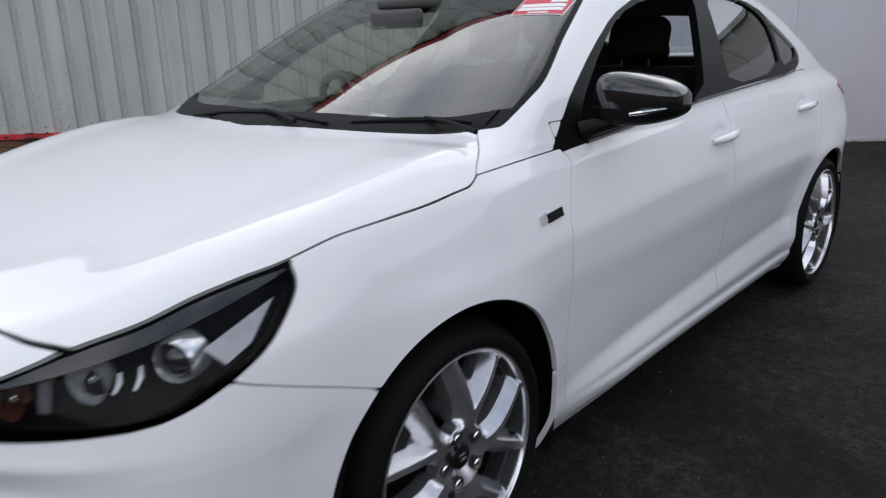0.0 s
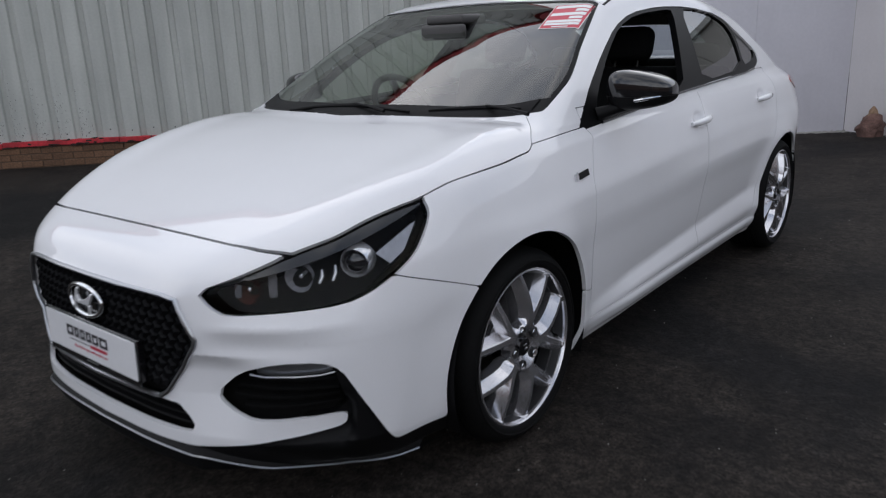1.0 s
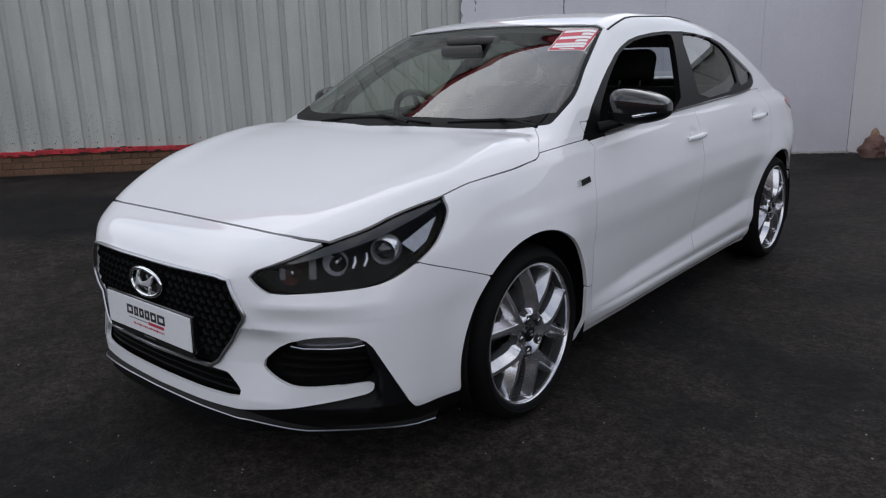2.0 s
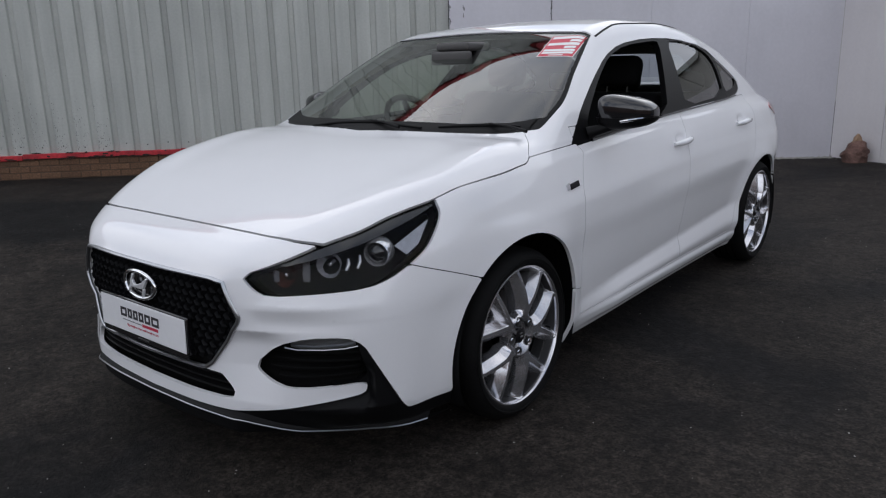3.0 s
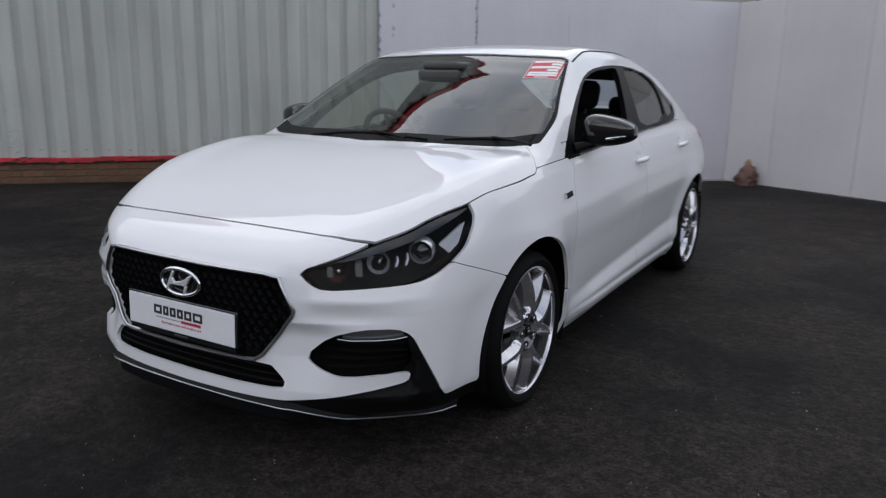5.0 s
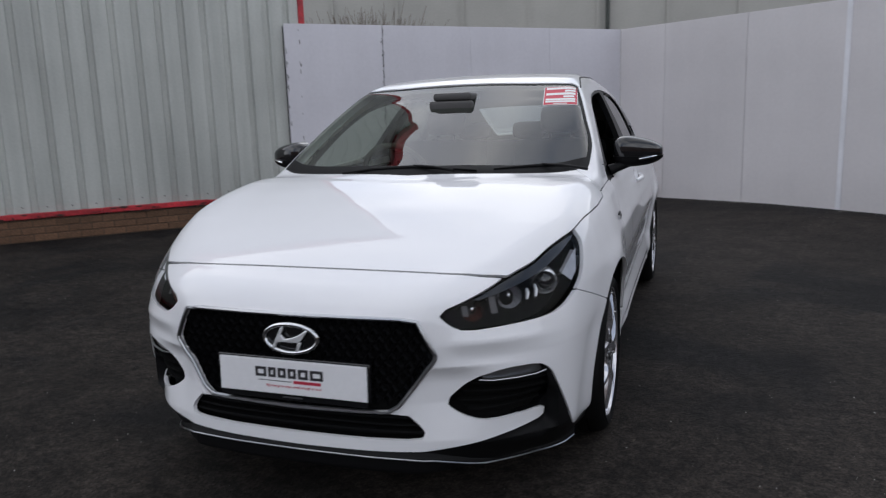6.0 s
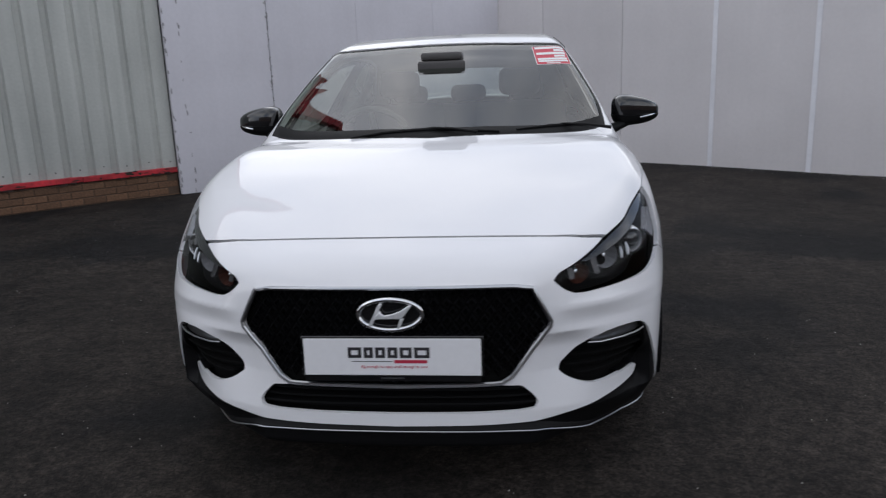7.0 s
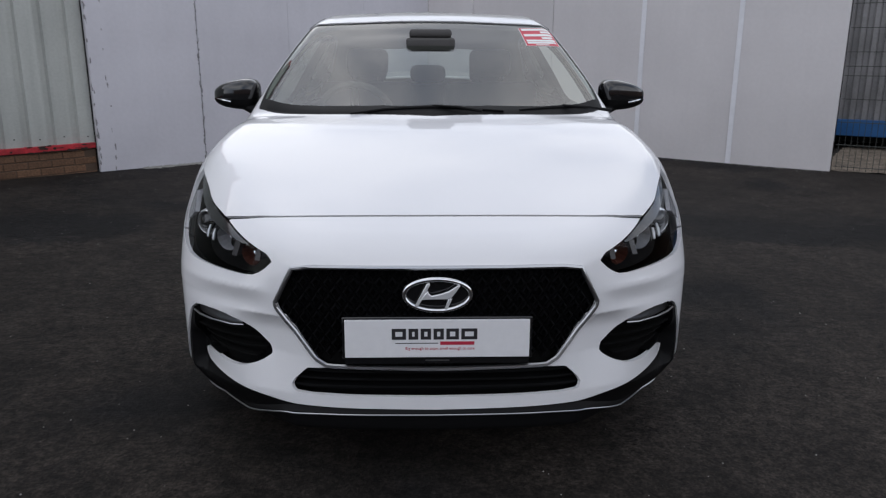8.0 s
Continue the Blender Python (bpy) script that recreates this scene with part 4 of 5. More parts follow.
def wheel(at):
    """A wheel lying in its own plane: z points outwards."""
    w = new("wheel")
    w.parent = car
    tagged(w, "silver alloy wheel with five forked spokes")
    w.matrix_local = at
    tyre = [(0.248, -0.002), (0.257, 0.010), (0.268, 0.017), (0.282, 0.0172), (0.296, 0.010), (0.307, -0.004), (0.313, -0.016), (0.3165, -0.03), (0.318, -0.06), (0.318, -0.15), (0.3165, -0.18), (0.307, -0.205),
            (0.285, -0.225), (0.255, -0.215), (0.25, -0.20)]
    bm = lathe(bmesh.new(), tyre, Matrix(), 96)
    t = part("tyre", bm, RUBBER, w, "black low-profile tyre")
    for d in (-0.045, -0.085, -0.125, -0.165):
        part("tread_groove", lathe(bmesh.new(), [(0.3187, d - 0.004), (0.3192, d), (0.3187, d + 0.004)], Matrix(), 96), DARK, t)
    part("sidewall_rib", lathe(bmesh.new(), [(0.276, 0.0174), (0.278, 0.0198), (0.282, 0.0198), (0.284, 0.0170)], Matrix(), 96), RUBBER, t)
    rim = part("rim", wheel_face(), ALLOY, w, "machined silver spokes")
    rim.data.set_sharp_from_angle(angle=radians(13))
    rim.matrix_local = Matrix.Scale(1.05, 4)
    part("rim_barrel", lathe(bmesh.new(), [(0.2450, 0.004), (0.2440, 0.009), (0.2395, 0.0105), (0.2360, 0.007), (0.2345, -0.004)], Matrix(), 96), ALLOY, rim)
    # barrel, disc and backing coloured dark for the shade behind the spokes
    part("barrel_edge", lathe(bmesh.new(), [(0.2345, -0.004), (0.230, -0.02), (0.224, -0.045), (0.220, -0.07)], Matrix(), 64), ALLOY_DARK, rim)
    part("barrel_inside", lathe(bmesh.new(), [(0.220, -0.07), (0.214, -0.10), (0.212, -0.17), (0.235, -0.20)], Matrix(), 64), DARK, rim, "inside of the rim, coloured near-black as shade")
    part("brake_disc", lathe(bmesh.new(), [(0.06, -0.085), (0.145, -0.085), (0.15, -0.09), (0.15, -0.11), (0.06, -0.11)], Matrix(), 64), STEEL, rim)
    part("shade_backing", lathe(bmesh.new(), [(0.0, -0.13), (0.215, -0.135)], Matrix(), 48), DARK, rim)
    cap = part("centre_cap", lathe(bmesh.new(), [(0.0, 0.004), (0.022, 0.003), (0.028, 0.0), (0.031, -0.008), (0.031, -0.03)], Matrix(), 40), BLACK_GLOSS, rim, "dark centre cap")
    bm = bmesh.new()
    for x0, tilt in ((-0.007, 15), (0.007, 15)):
        box(bm, (-0.0022, -0.009, 0), (0.0022, 0.009, 0.0025), Matrix.Translation((x0, 0, 0.0035)) @ Matrix.Rotation(radians(-tilt), 4, "Z"))
    part("cap_mark", bm, CHROME, rim)
    for i in range(5):
        a = 2 * math.pi * (i + 0.5) / 5
        m = Matrix.Translation((0.0575 * math.cos(a), 0.0575 * math.sin(a), 0))
        part("bolt_well", lathe(bmesh.new(), [(0.0170, 0.000), (0.0165, 0.0075), (0.0150, 0.0080), (0.0138, 0.0060), (0.0130, 0.0035), (0.0, 0.0030)], m, 24), ALLOY_DARK, rim)
        part("bolt", lathe(bmesh.new(), [(0.0, 0.0075), (0.006, 0.0072), (0.0082, 0.0055), (0.0090, 0.000)], m, 6), CHROME, rim)
    part("valve", tube(bmesh.new(), [(0.20 * math.cos(1.1), 0.20 * math.sin(1.1), -0.025), (0.195 * math.cos(1.1), 0.195 * math.sin(1.1), 0.0)], 0.004), RUBBER, rim)
    return w


def upright(x, y, s, spin):
    """A wheel's pose: its z axis points out of the car's side s."""
    return Matrix.Translation((s * x, y, 0.318)) @ Matrix.Rotation(radians(90 * s), 4, "Y") @ Matrix.Rotation(radians(spin), 4, "Z")


first = wheel(upright(0.862, 0.0, 1, 18))
for x, y, s, spin in ((0.868, 2.65, 1, 62), (0.862, 0.0, -1, 10), (0.868, 2.65, -1, 44)):
    copy_thing(first, upright(x, y, s, spin))
for y, r in ((0.0, 0.372), (2.65, 0.36)):
    for s in (1, -1):
        m = Matrix.Translation((s * 0.52, y, 0.318)) @ Matrix.Rotation(radians(90 * s), 4, "Y")
        bm = lathe(bmesh.new(), [(0.0, 0.0), (r, 0.0), (r + 0.006, 0.30), (r + 0.002, 0.352)], m, 64)
        bmesh.ops.delete(bm, geom=[v for v in bm.verts if v.co.z < 0.17], context="VERTS")
        part("wheel_arch_liner", bm, BLACK_PLASTIC, car)

# front: grille, plate, lower grille -----------------------------------
front_grille = panel("grille", in_grille, DARK, depth=0.0, label="black cascading grille with a diamond mesh", gap=-0.002, push=-0.026)


def rim_line(outline, lift=0.0, n=8, shrink=1.0):
    """A closed line of points on the front of the skin."""
    pts = []
    o = np.array(outline)
    for p, q in zip(o, np.roll(o, -1, 0)):
        for t in np.arange(n) / n:
            x, z = (p * (1 - t) + q * t)
            pts.append((x, skin_y(abs(x), z) - lift, z))
    return pts


part("grille_frame", tube(bmesh.new(), rim_line(GRILLE, 0.003, 4), 0.0068, 8, True), SATIN, front_grille, "satin silver grille surround")
bm = bmesh.new()
# mesh of bent diamonds
for j in range(12):
    for i in range(-13, 14):
        x, z = (i + 0.5 * (j % 2)) * 0.036, 0.392 + j * 0.0255
        if within(np.array([x]), np.array([z]), GRILLE)[0] < 0.012 or z > 0.662:
            continue
        y = skin_y(abs(x), z) + 0.016
        c = [Vector((x - 0.0165, y + 0.008, z)), Vector((x, y + 0.008, z - 0.0235)), Vector((x + 0.0165, y + 0.008, z)), Vector((x, y + 0.008, z + 0.0235))]
        inner = [Vector((x + (p.x - x) * 0.55, y - 0.006, z + 0.004 + (p.z - z) * 0.55)) for p in c]
        deep = [Vector((x + (p.x - x) * 0.5, y + 0.010, z + (p.z - z) * 0.5)) for p in c]
        vo, vi, vd = [bm.verts.new(p) for p in c], [bm.verts.new(p) for p in inner], [bm.verts.new(p) for p in deep]
        for k in range(4):
            l = (k + 1) % 4
            bm.faces.new((vo[k], vo[l], vi[l], vi[k]))
            bm.faces.new((vi[k], vi[l], vd[l], vd[k]))
part("grille_mesh", bm, GRILLE_BLACK, front_grille, smooth=False)

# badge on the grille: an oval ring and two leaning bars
badge = part("badge", tube(bmesh.new(), [(0.093 * math.cos(a), -0.952 + 0.006 * math.cos(a) ** 2, 0.600 + 0.0455 * math.sin(a)) for a in (2 * math.pi * i / 64 for i in range(64))], 0.0072, 10, True), CHROME, car,
             "chrome oval badge")
bm = bmesh.new()
on_badge = Matrix.Translation((0, -0.950, 0.600)) @ Matrix.Rotation(radians(90), 4, "X")
prism(bm, [(-0.064, -0.032), (-0.054, -0.034), (-0.020, 0.030), (-0.022, 0.036), (-0.030, 0.034)], 0.008, on_badge)
prism(bm, [(0.019, -0.041), (0.028, -0.041), (0.041, -0.010), (0.030, -0.010)], 0.008, on_badge)
prism(bm, [(-0.047, -0.013), (-0.025, -0.011), (0.034, -0.011), (0.046, 0.002), (0.064, 0.028), (0.058, 0.030), (0.032, 0.013), (0.008, 0.004), (-0.016, -0.001), (-0.024, 0.006), (-0.026, 0.014), (-0.034, 0.006)], 0.0095, on_badge)
part("badge_bar", bm, BADGE_SILVER, badge, bevel=0.002)
part("badge_back", prism(bmesh.new(), [(0.092 * math.cos(a), 0.044 * math.sin(a)) for a in (2 * math.pi * i / 40 for i in range(40))], 0.02, Matrix.Translation((0, -0.922, 0.600)) @ Matrix.Rotation(radians(90), 4, "X")),
     BLACK_GLOSS, badge)

PLATE = Matrix.Translation((0, -0.957, 0.4745)) @ Matrix.Rotation(radians(90 - 2), 4, "X")
plate = part("number_plate", boxed((-0.26, -0.0555, 0), (0.26, 0.0555, 0.004), PLATE), WHITE_PLATE, car, "white dealer plate with dark and red print", bevel=0.0015)
part("plate_holder", boxed((-0.268, -0.060, -0.022), (0.268, 0.062, -0.001), PLATE), BLACK_GLOSS, plate, bevel=0.003)
# the maker's mark as a row of plain blocks, a rule, a red block and a line of small red print
for x0, x1 in ((-0.128, -0.088), (-0.081, -0.054), (-0.047, -0.018), (-0.011, 0.018), (0.025, 0.060), (0.067, 0.112)):
    for y0, y1 in ((-0.0025, 0.0065), (0.0205, 0.0295)):
        part("print_bar", boxed((x0, y0, 0.004), (x1, y1, 0.0046), PLATE), INK, plate, smooth=False)
    part("print_bar", boxed((x0, 0.0050, 0.004), (x0 + 0.0100, 0.0220, 0.0046), PLATE), INK, plate, smooth=False)
    part("print_bar", boxed((x1 - 0.0100, 0.0050, 0.004), (x1, 0.0220, 0.0046), PLATE), INK, plate, smooth=False)
for x0, x1, y0, y1, mt in ((-0.118, 0.002, -0.0145, -0.0122, INK), (0.008, 0.104, -0.0185, -0.0085, INK_RED)):
    part("print_bar", boxed((x0, y0, 0.004), (x1, y1, 0.0046), PLATE), mt, plate, smooth=False)


def lettering(words, wide, m):
    """A line of print as a flat mesh, centred and as wide as given."""
    cu = bpy.data.curves.new("lettering", "FONT")
    cu.body, cu.align_x, cu.extrude = words, "CENTER", 0.02
    ob = new("lettering", cu)
    me = bpy.data.meshes.new_from_object(ob.evaluated_get(bpy.context.evaluated_depsgraph_get()))
    bpy.data.objects.remove(ob)
    bpy.data.curves.remove(cu)
    xs = [v.co.x for v in me.vertices]
    k = wide / (max(xs) - min(xs))
    me.transform(m @ Matrix.Diagonal((k, k, 0.02, 1)))
    return me


part("small_print", lettering("Big enough to cope, small enough to care", 0.194, PLATE @ Matrix.Translation((0.007, -0.0325, 0.0044))), INK_RED, plate, smooth=False)
part("plate_strip", boxed((-0.26, -0.075, -0.006), (0.26, -0.058, 0.0), PLATE), BLACK_GLOSS, plate)
part("print_block", boxed((-0.034, -0.068, 0.0), (0.034, -0.064, 0.0006), PLATE), SATIN, plate)

low_grille = panel("lower_grille", in_low_grille, BLACK_PLASTIC, depth=0.0, label="black lower air grille with flat slats", gap=-0.004, push=-0.05)
for z in (0.310, 0.333, 0.356):
    half = 0.415 - max(0, z - 0.325) * 0.9
    pts = [(x, skin_y(abs(x), z) + 0.022, z) for x in np.linspace(-half, half, 21)]
    bm = bmesh.new()
    rows = [[bm.verts.new((x, y + dy, z + dz)) for x, y, z in pts] for dy, dz in ((0, -0.003), (0, 0.004), (0.03, 0.008), (0.03, -0.006))]
    for a in range(4):
        b = (a + 1) % 4
        for i in range(20):
            bm.faces.new((rows[a][i], rows[a][i + 1], rows[b][i + 1], rows[b][i]))
    part("slat", bm, BLACK_PLASTIC, low_grille)

# corner intakes, lip and running lamps
POCKET = rounded([(-0.278, 0.404), (-0.20, 0.477), (-0.11, 0.506), (0.005, 0.506), (0.040, 0.478), (0.054, 0.42), (0.060, 0.346), (-0.10, 0.341), (-0.18, 0.347), (-0.235, 0.368)], 1)
in_pocket = np.where(Y < -0.3, within(H, Z, POCKET), -1)
intake_trim = panel("intake_trim", least(in_intake, -in_pocket, wheel_room + 0.01, Z - 0.175), BLACK_PLASTIC, label="matt black bumper blade and lip", gap=0.0, push=-0.006, depth=0.05)
DRL = rounded([(-0.178, 0.473), (-0.155, 0.490), (-0.11, 0.501), (0.0, 0.501), (0.030, 0.490), (0.038, 0.474), (-0.06, 0.470), (-0.14, 0.468)], 1)
in_drl = np.where(Y < -0.3, within(H, Z, DRL), -1)
for s in (1, -1):
    pocket = panel("intake", in_pocket, DARK, side=s, gap=-0.006, push=-0.05, depth=0.0, label="deep black corner intake")
    lamp = panel("running_lamp", in_drl, LENS, side=s, gap=0.0, push=-0.008, depth=0.0, label="clear slim running lamp")
    panel("lamp_back", in_drl, SATIN, lamp, side=s, gap=-0.003, push=-0.022, depth=0.0)
    edge = [mirrored(skin_corner(h, z, 0.006), s) for h, z in ((-0.178, 0.470), (-0.14, 0.467), (-0.06, 0.469), (0.0, 0.471), (0.038, 0.476))]
    part("light_strip", tube(bmesh.new(), edge, 0.0028), SATIN, lamp)
    for z in (0.372, 0.400, 0.428, 0.454):
        a, b = (-0.235 + abs(z - 0.405) * 0.9, 0.045)
        bm = bmesh.new()
        line = [mirrored(skin_corner(h, z, 0.022), s) for h in np.linspace(a, b, 9)]
        back = [mirrored(skin_corner(h, z, 0.045), s) for h in np.linspace(a, b, 9)]
        r0 = [bm.verts.new(p + Vector((0, 0, -0.003))) for p in line]
        r1 = [bm.verts.new(p + Vector((0, 0, 0.003))) for p in line]
        r2 = [bm.verts.new(p + Vector((0, 0, 0.006))) for p in back]
        for i in range(8):
            bm.faces.new((r0[i], r0[i + 1], r1[i + 1], r1[i]))
            bm.faces.new((r1[i], r1[i + 1], r2[i + 1], r2[i]))
        part("slat", bm, DARK, pocket)


LIP_Z = curve((0.0, 0.236), (0.3, 0.235), (0.43, 0.231), (0.5, 0.214), (0.56, 0.192), (0.62, 0.174), (0.70, 0.158), (0.80, 0.157))


def lip_line(lift, rise):
    pts = []
    for x in np.linspace(-0.80, 0.80, 81):
        z = float(LIP_Z(abs(x)))
        pts.append(Vector((x, skin_y(abs(x), max(z, 0.185)) + (0.06 if z < 0.185 else 0) * (0.185 - z) / 0.03 - lift, z + rise)))
    return pts


bm = bmesh.new()
rows = [[bm.verts.new(p) for p in line] for line in (lip_line(-0.012, 0.03), lip_line(0.0, 0.012), lip_line(0.008, 0.004), lip_line(0.008, -0.003), lip_line(-0.12, -0.012))]
for a, b in zip(rows, rows[1:]):
    for i in range(80):
        bm.faces.new((a[i], b[i], b[i + 1], a[i + 1]))
lip = part("front_lip", bm, BLACK_PLASTIC, car, "black front lip with a silver line")
part("lip_line", tube(bmesh.new(), lip_line(0.010, 0.0), 0.0026, 6), SATIN, lip)

# black tubes added in the bonnet's front shut line, for the gap's shade
shut_lines = [[(x, float(BONNET_FRONT(abs(x)))) for x in np.linspace(-0.62, 0.62, 61)]]
for line in shut_lines:
    part("shut_line_shade", tube(bmesh.new(), [Vector((x, y, skin_top(abs(x), y) - 0.0040)) for x, y in line], 0.0036, 8), DARK, car)

# headlamps ------------------------------------------------------------
for s in (1, -1):
    lamp = panel("headlamp", in_lamp, LENS, side=s, depth=0.0, gap=0.0005, push=-0.001, label="clear headlamp with dark housing and projector")
    panel("housing", in_lamp, DARK, lamp, side=s, depth=-0.05, gap=0.0, push=-0.085)
    # the dark hood along the top edge
    panel("hood", np.minimum(in_lamp, Z - HOOD(H)), BLACK_GLOSS, lamp, side=s, depth=0.0, gap=0.004, push=-0.012, label="dark grey hood strip")
    axis = Vector((0.42, -0.90, -0.06)).normalized()
    spots = (((0.722, -0.568, 0.727), 0.036, True), ((0.632, -0.680, 0.702), 0.034, False), ((0.540, -0.775, 0.676), 0.030, False))
    for centre, r, lens_on in spots:
        m = Matrix.Translation(mirrored(centre, s)) @ mirrored(axis, s).to_track_quat("Z", "Y").to_matrix().to_4x4()
        if lens_on:
            part("projector", lathe(bmesh.new(), [(0.0, 0.022), (r * 0.4, 0.020), (r * 0.75, 0.011), (r * 0.92, 0.0), (r * 0.92, -0.03)], m, 40), BLACK_GLOSS, lamp, "dark glass projector")
            part("projector_ring", lathe(bmesh.new(), [(r * 0.95, -0.02), (r * 0.97, 0.010), (r * 1.05, 0.014), (r * 1.18, 0.006), (r * 1.26, -0.03)], m, 48), BRIGHT, lamp, "bright projector ring")
        else:
            bm = bmesh.new()
            lathe(bm, [(0.006, -0.05), (r * 0.6, -0.038), (r * 0.95, -0.016), (r * 1.15, 0.012)], m, 14)
            part("reflector", bm, LAMP_BOWL if r > 0.031 else AMBER, lamp, "faceted reflector bowl", smooth=False)
            part("bulb", lathe(bmesh.new(), [(0.0, 0.0), (0.006, -0.003), (0.008, -0.03)], m, 16), CHROME, lamp)
    # bright side block and chrome uprights
    bm = bmesh.new()
    corners = [(0.165, 0.752), (0.262, 0.806), (0.232, 0.752), (0.196, 0.728)]
    outer = [mirrored(skin_corner(h, z, 0.012), s) for h, z in corners]
    inner = [mirrored(skin_corner(h, z, 0.04), s) for h, z in corners]
    vo, vi = [bm.verts.new(p) for p in outer], [bm.verts.new(p) for p in inner]
    bm.faces.new(vo)
    for k in range(4):
        l = (k + 1) % 4
        bm.faces.new((vo[k], vo[l], vi[l], vi[k]))
    part("side_reflector", bm, LAMP_GREY, lamp, "pale side reflector block", bevel=0.003)
    # dim upright panels between the bowls
    for h0, h1, z0, z1 in ((-0.112, -0.094, 0.664, 0.716), (-0.200, -0.186, 0.662, 0.690)):
        bm = bmesh.new()
        front = [mirrored(skin_corner(h, z, 0.045), s) for h, z in ((h0, z0), (h1, z0), (h1, z1), (h0, z1))]
        rear = [mirrored(skin_corner(h, z, 0.065), s) for h, z in ((h0, z0), (h1, z0), (h1, z1), (h0, z1))]
        va, vb = [bm.verts.new(p) for p in front], [bm.verts.new(p) for p in rear]
        bm.faces.new(va)
        for k in range(4):
            bm.faces.new((va[k], va[(k + 1) % 4], vb[(k + 1) % 4], vb[k]))
        part("reflector_panel", bm, PANEL_GREY, lamp, "dim upright lamp panel", bevel=0.002)
    for h0, z0, z1 in ((0.014, 0.690, 0.722), (0.048, 0.694, 0.730)):
        p, q = mirrored(skin_corner(h0, z0, 0.05), s), mirrored(skin_corner(h0 + 0.008, z1, 0.05), s)
        part("reflector_blade", tube(bmesh.new(), [p, (p + q) / 2 + Vector((0.002 * s, 0.004, 0)), q], [0.004, 0.006, 0.003], 6), SATIN, lamp)

# windows ----------------------------------------------------------------
FRONT_PANE = rounded([(0.600, 0.989), (0.660, 1.063), (0.858, 1.199), (1.036, 1.287), (1.245, 1.335), (1.580, 1.357), (1.655, 1.351), (1.535, 1.19), (1.410, 1.014), (1.0, 0.990)], 1)
REAR_PANE = rounded([(1.76, 1.357), (1.90, 1.356), (2.085, 1.338), (2.238, 1.288), (2.290, 1.218), (2.236, 1.058), (1.655, 1.028), (1.70, 1.18)], 1)
QUARTER = rounded([(2.295, 1.285), (2.40, 1.238), (2.494, 1.195), (2.545, 1.135), (2.50, 1.098), (2.413, 1.083), (2.272, 1.068), (2.330, 1.217)], 1)
side_on = AX > 0.45
panes = [np.where(side_on, within(Y, Z, p), -1) for p in (FRONT_PANE, REAR_PANE, QUARTER)]
frame_f = least(in_windows, -np.maximum.reduce(panes))
for s in (1, -1):
    fr = panel("window_frame", frame_f, FRAME_BLACK, side=s, gap=0.0, push=-0.004, depth=0.03, label="gloss black window frames and pillar covers")
    if s < 0:
        panel("front_window", panes[0], DOOR_GLASS, side=s, gap=-0.004, push=-0.014, depth=0.0)
    panel("rear_door_window", panes[1], WINDOW, side=s, gap=-0.004, push=-0.012, depth=0.0, label="tinted rear door window")
    panel("quarter_window", panes[2], WINDOW, side=s, gap=-0.004, push=-0.010, depth=0.0)
    belt = [Vector((skin_x(y, z) * s + 0.003 * s, y, z)) for y, z in ((0.60, 0.957), (1.0, 0.982), (1.35, 1.002), (1.8, 1.018), (2.2, 1.030), (2.40, 1.043))]
    part("belt_strip", tube(bmesh.new(), belt, 0.006, 6), BLACK_GLOSS, fr)
# black border printed on the windscreen
panel("screen_border", least(in_screen, 0.015 - np.minimum(in_screen, Y - BONNET_REAR(AX) - 0.085 + 0.015)), BLACK_PLASTIC, gap=0.0, push=-0.002, depth=0.0, label="black band round the windscreen")
for s in (1, -1):
    ditch = [Vector((s * (0.60 - 0.17 * min(max(y - 1.0, 0), 0.25) - 0.03 * max(y - 1.25, 0)), y, 0)) for y in np.linspace(1.0, 2.38, 24)]
    for p in ditch:
        p.z = skin_top(abs(p.x), p.y) - 0.002
    part("roof_seam", tube(bmesh.new(), ditch, 0.0055, 6), BLACK_PLASTIC, car)


# ---- mirrors, handles, wipers, sticker, badge ----
def blob(centre, size, power=2.6, nu=40, nv=24, shape=None):
    """A rounded solid: a superellipsoid that shape() may bend."""
    bm = bmesh.new()
    rows = []

    def sp(v):
        return math.copysign(abs(v) ** (2 / power), v)
    for j in range(nv + 1):
        b = -math.pi / 2 + math.pi * j / nv
        row = []
        for i in range(nu):
            a = 2 * math.pi * i / nu
            p = Vector((sp(math.cos(b)) * sp(math.cos(a)), sp(math.cos(b)) * sp(math.sin(a)), sp(math.sin(b))))
            if shape:
                p = shape(p)
            row.append(bm.verts.new((centre[0] + size[0] * p.x, centre[1] + size[1] * p.y, centre[2] + size[2] * p.z)))
        rows.append(row)
    for r, q in zip(rows, rows[1:]):
        for i in range(nu):
            k = (i + 1) % nu
            bm.faces.new((r[i], r[k], q[k], q[i]))
    bmesh.ops.remove_doubles(bm, verts=bm.verts, dist=1e-5)
    bmesh.ops.recalc_face_normals(bm, faces=bm.faces)
    return bm


def head_shape(p):
    """The mirror head: blunt inside, tapering and swept back to its tip, flat behind."""
    t = (p.x + 1) / 2
    k = 1 - 0.46 * t ** 1.9
    y = min(p.y, 0.55)
    return Vector((p.x, y * (1 - 0.25 * t) + 0.45 * t ** 2, p.z * k - 0.16 * t))


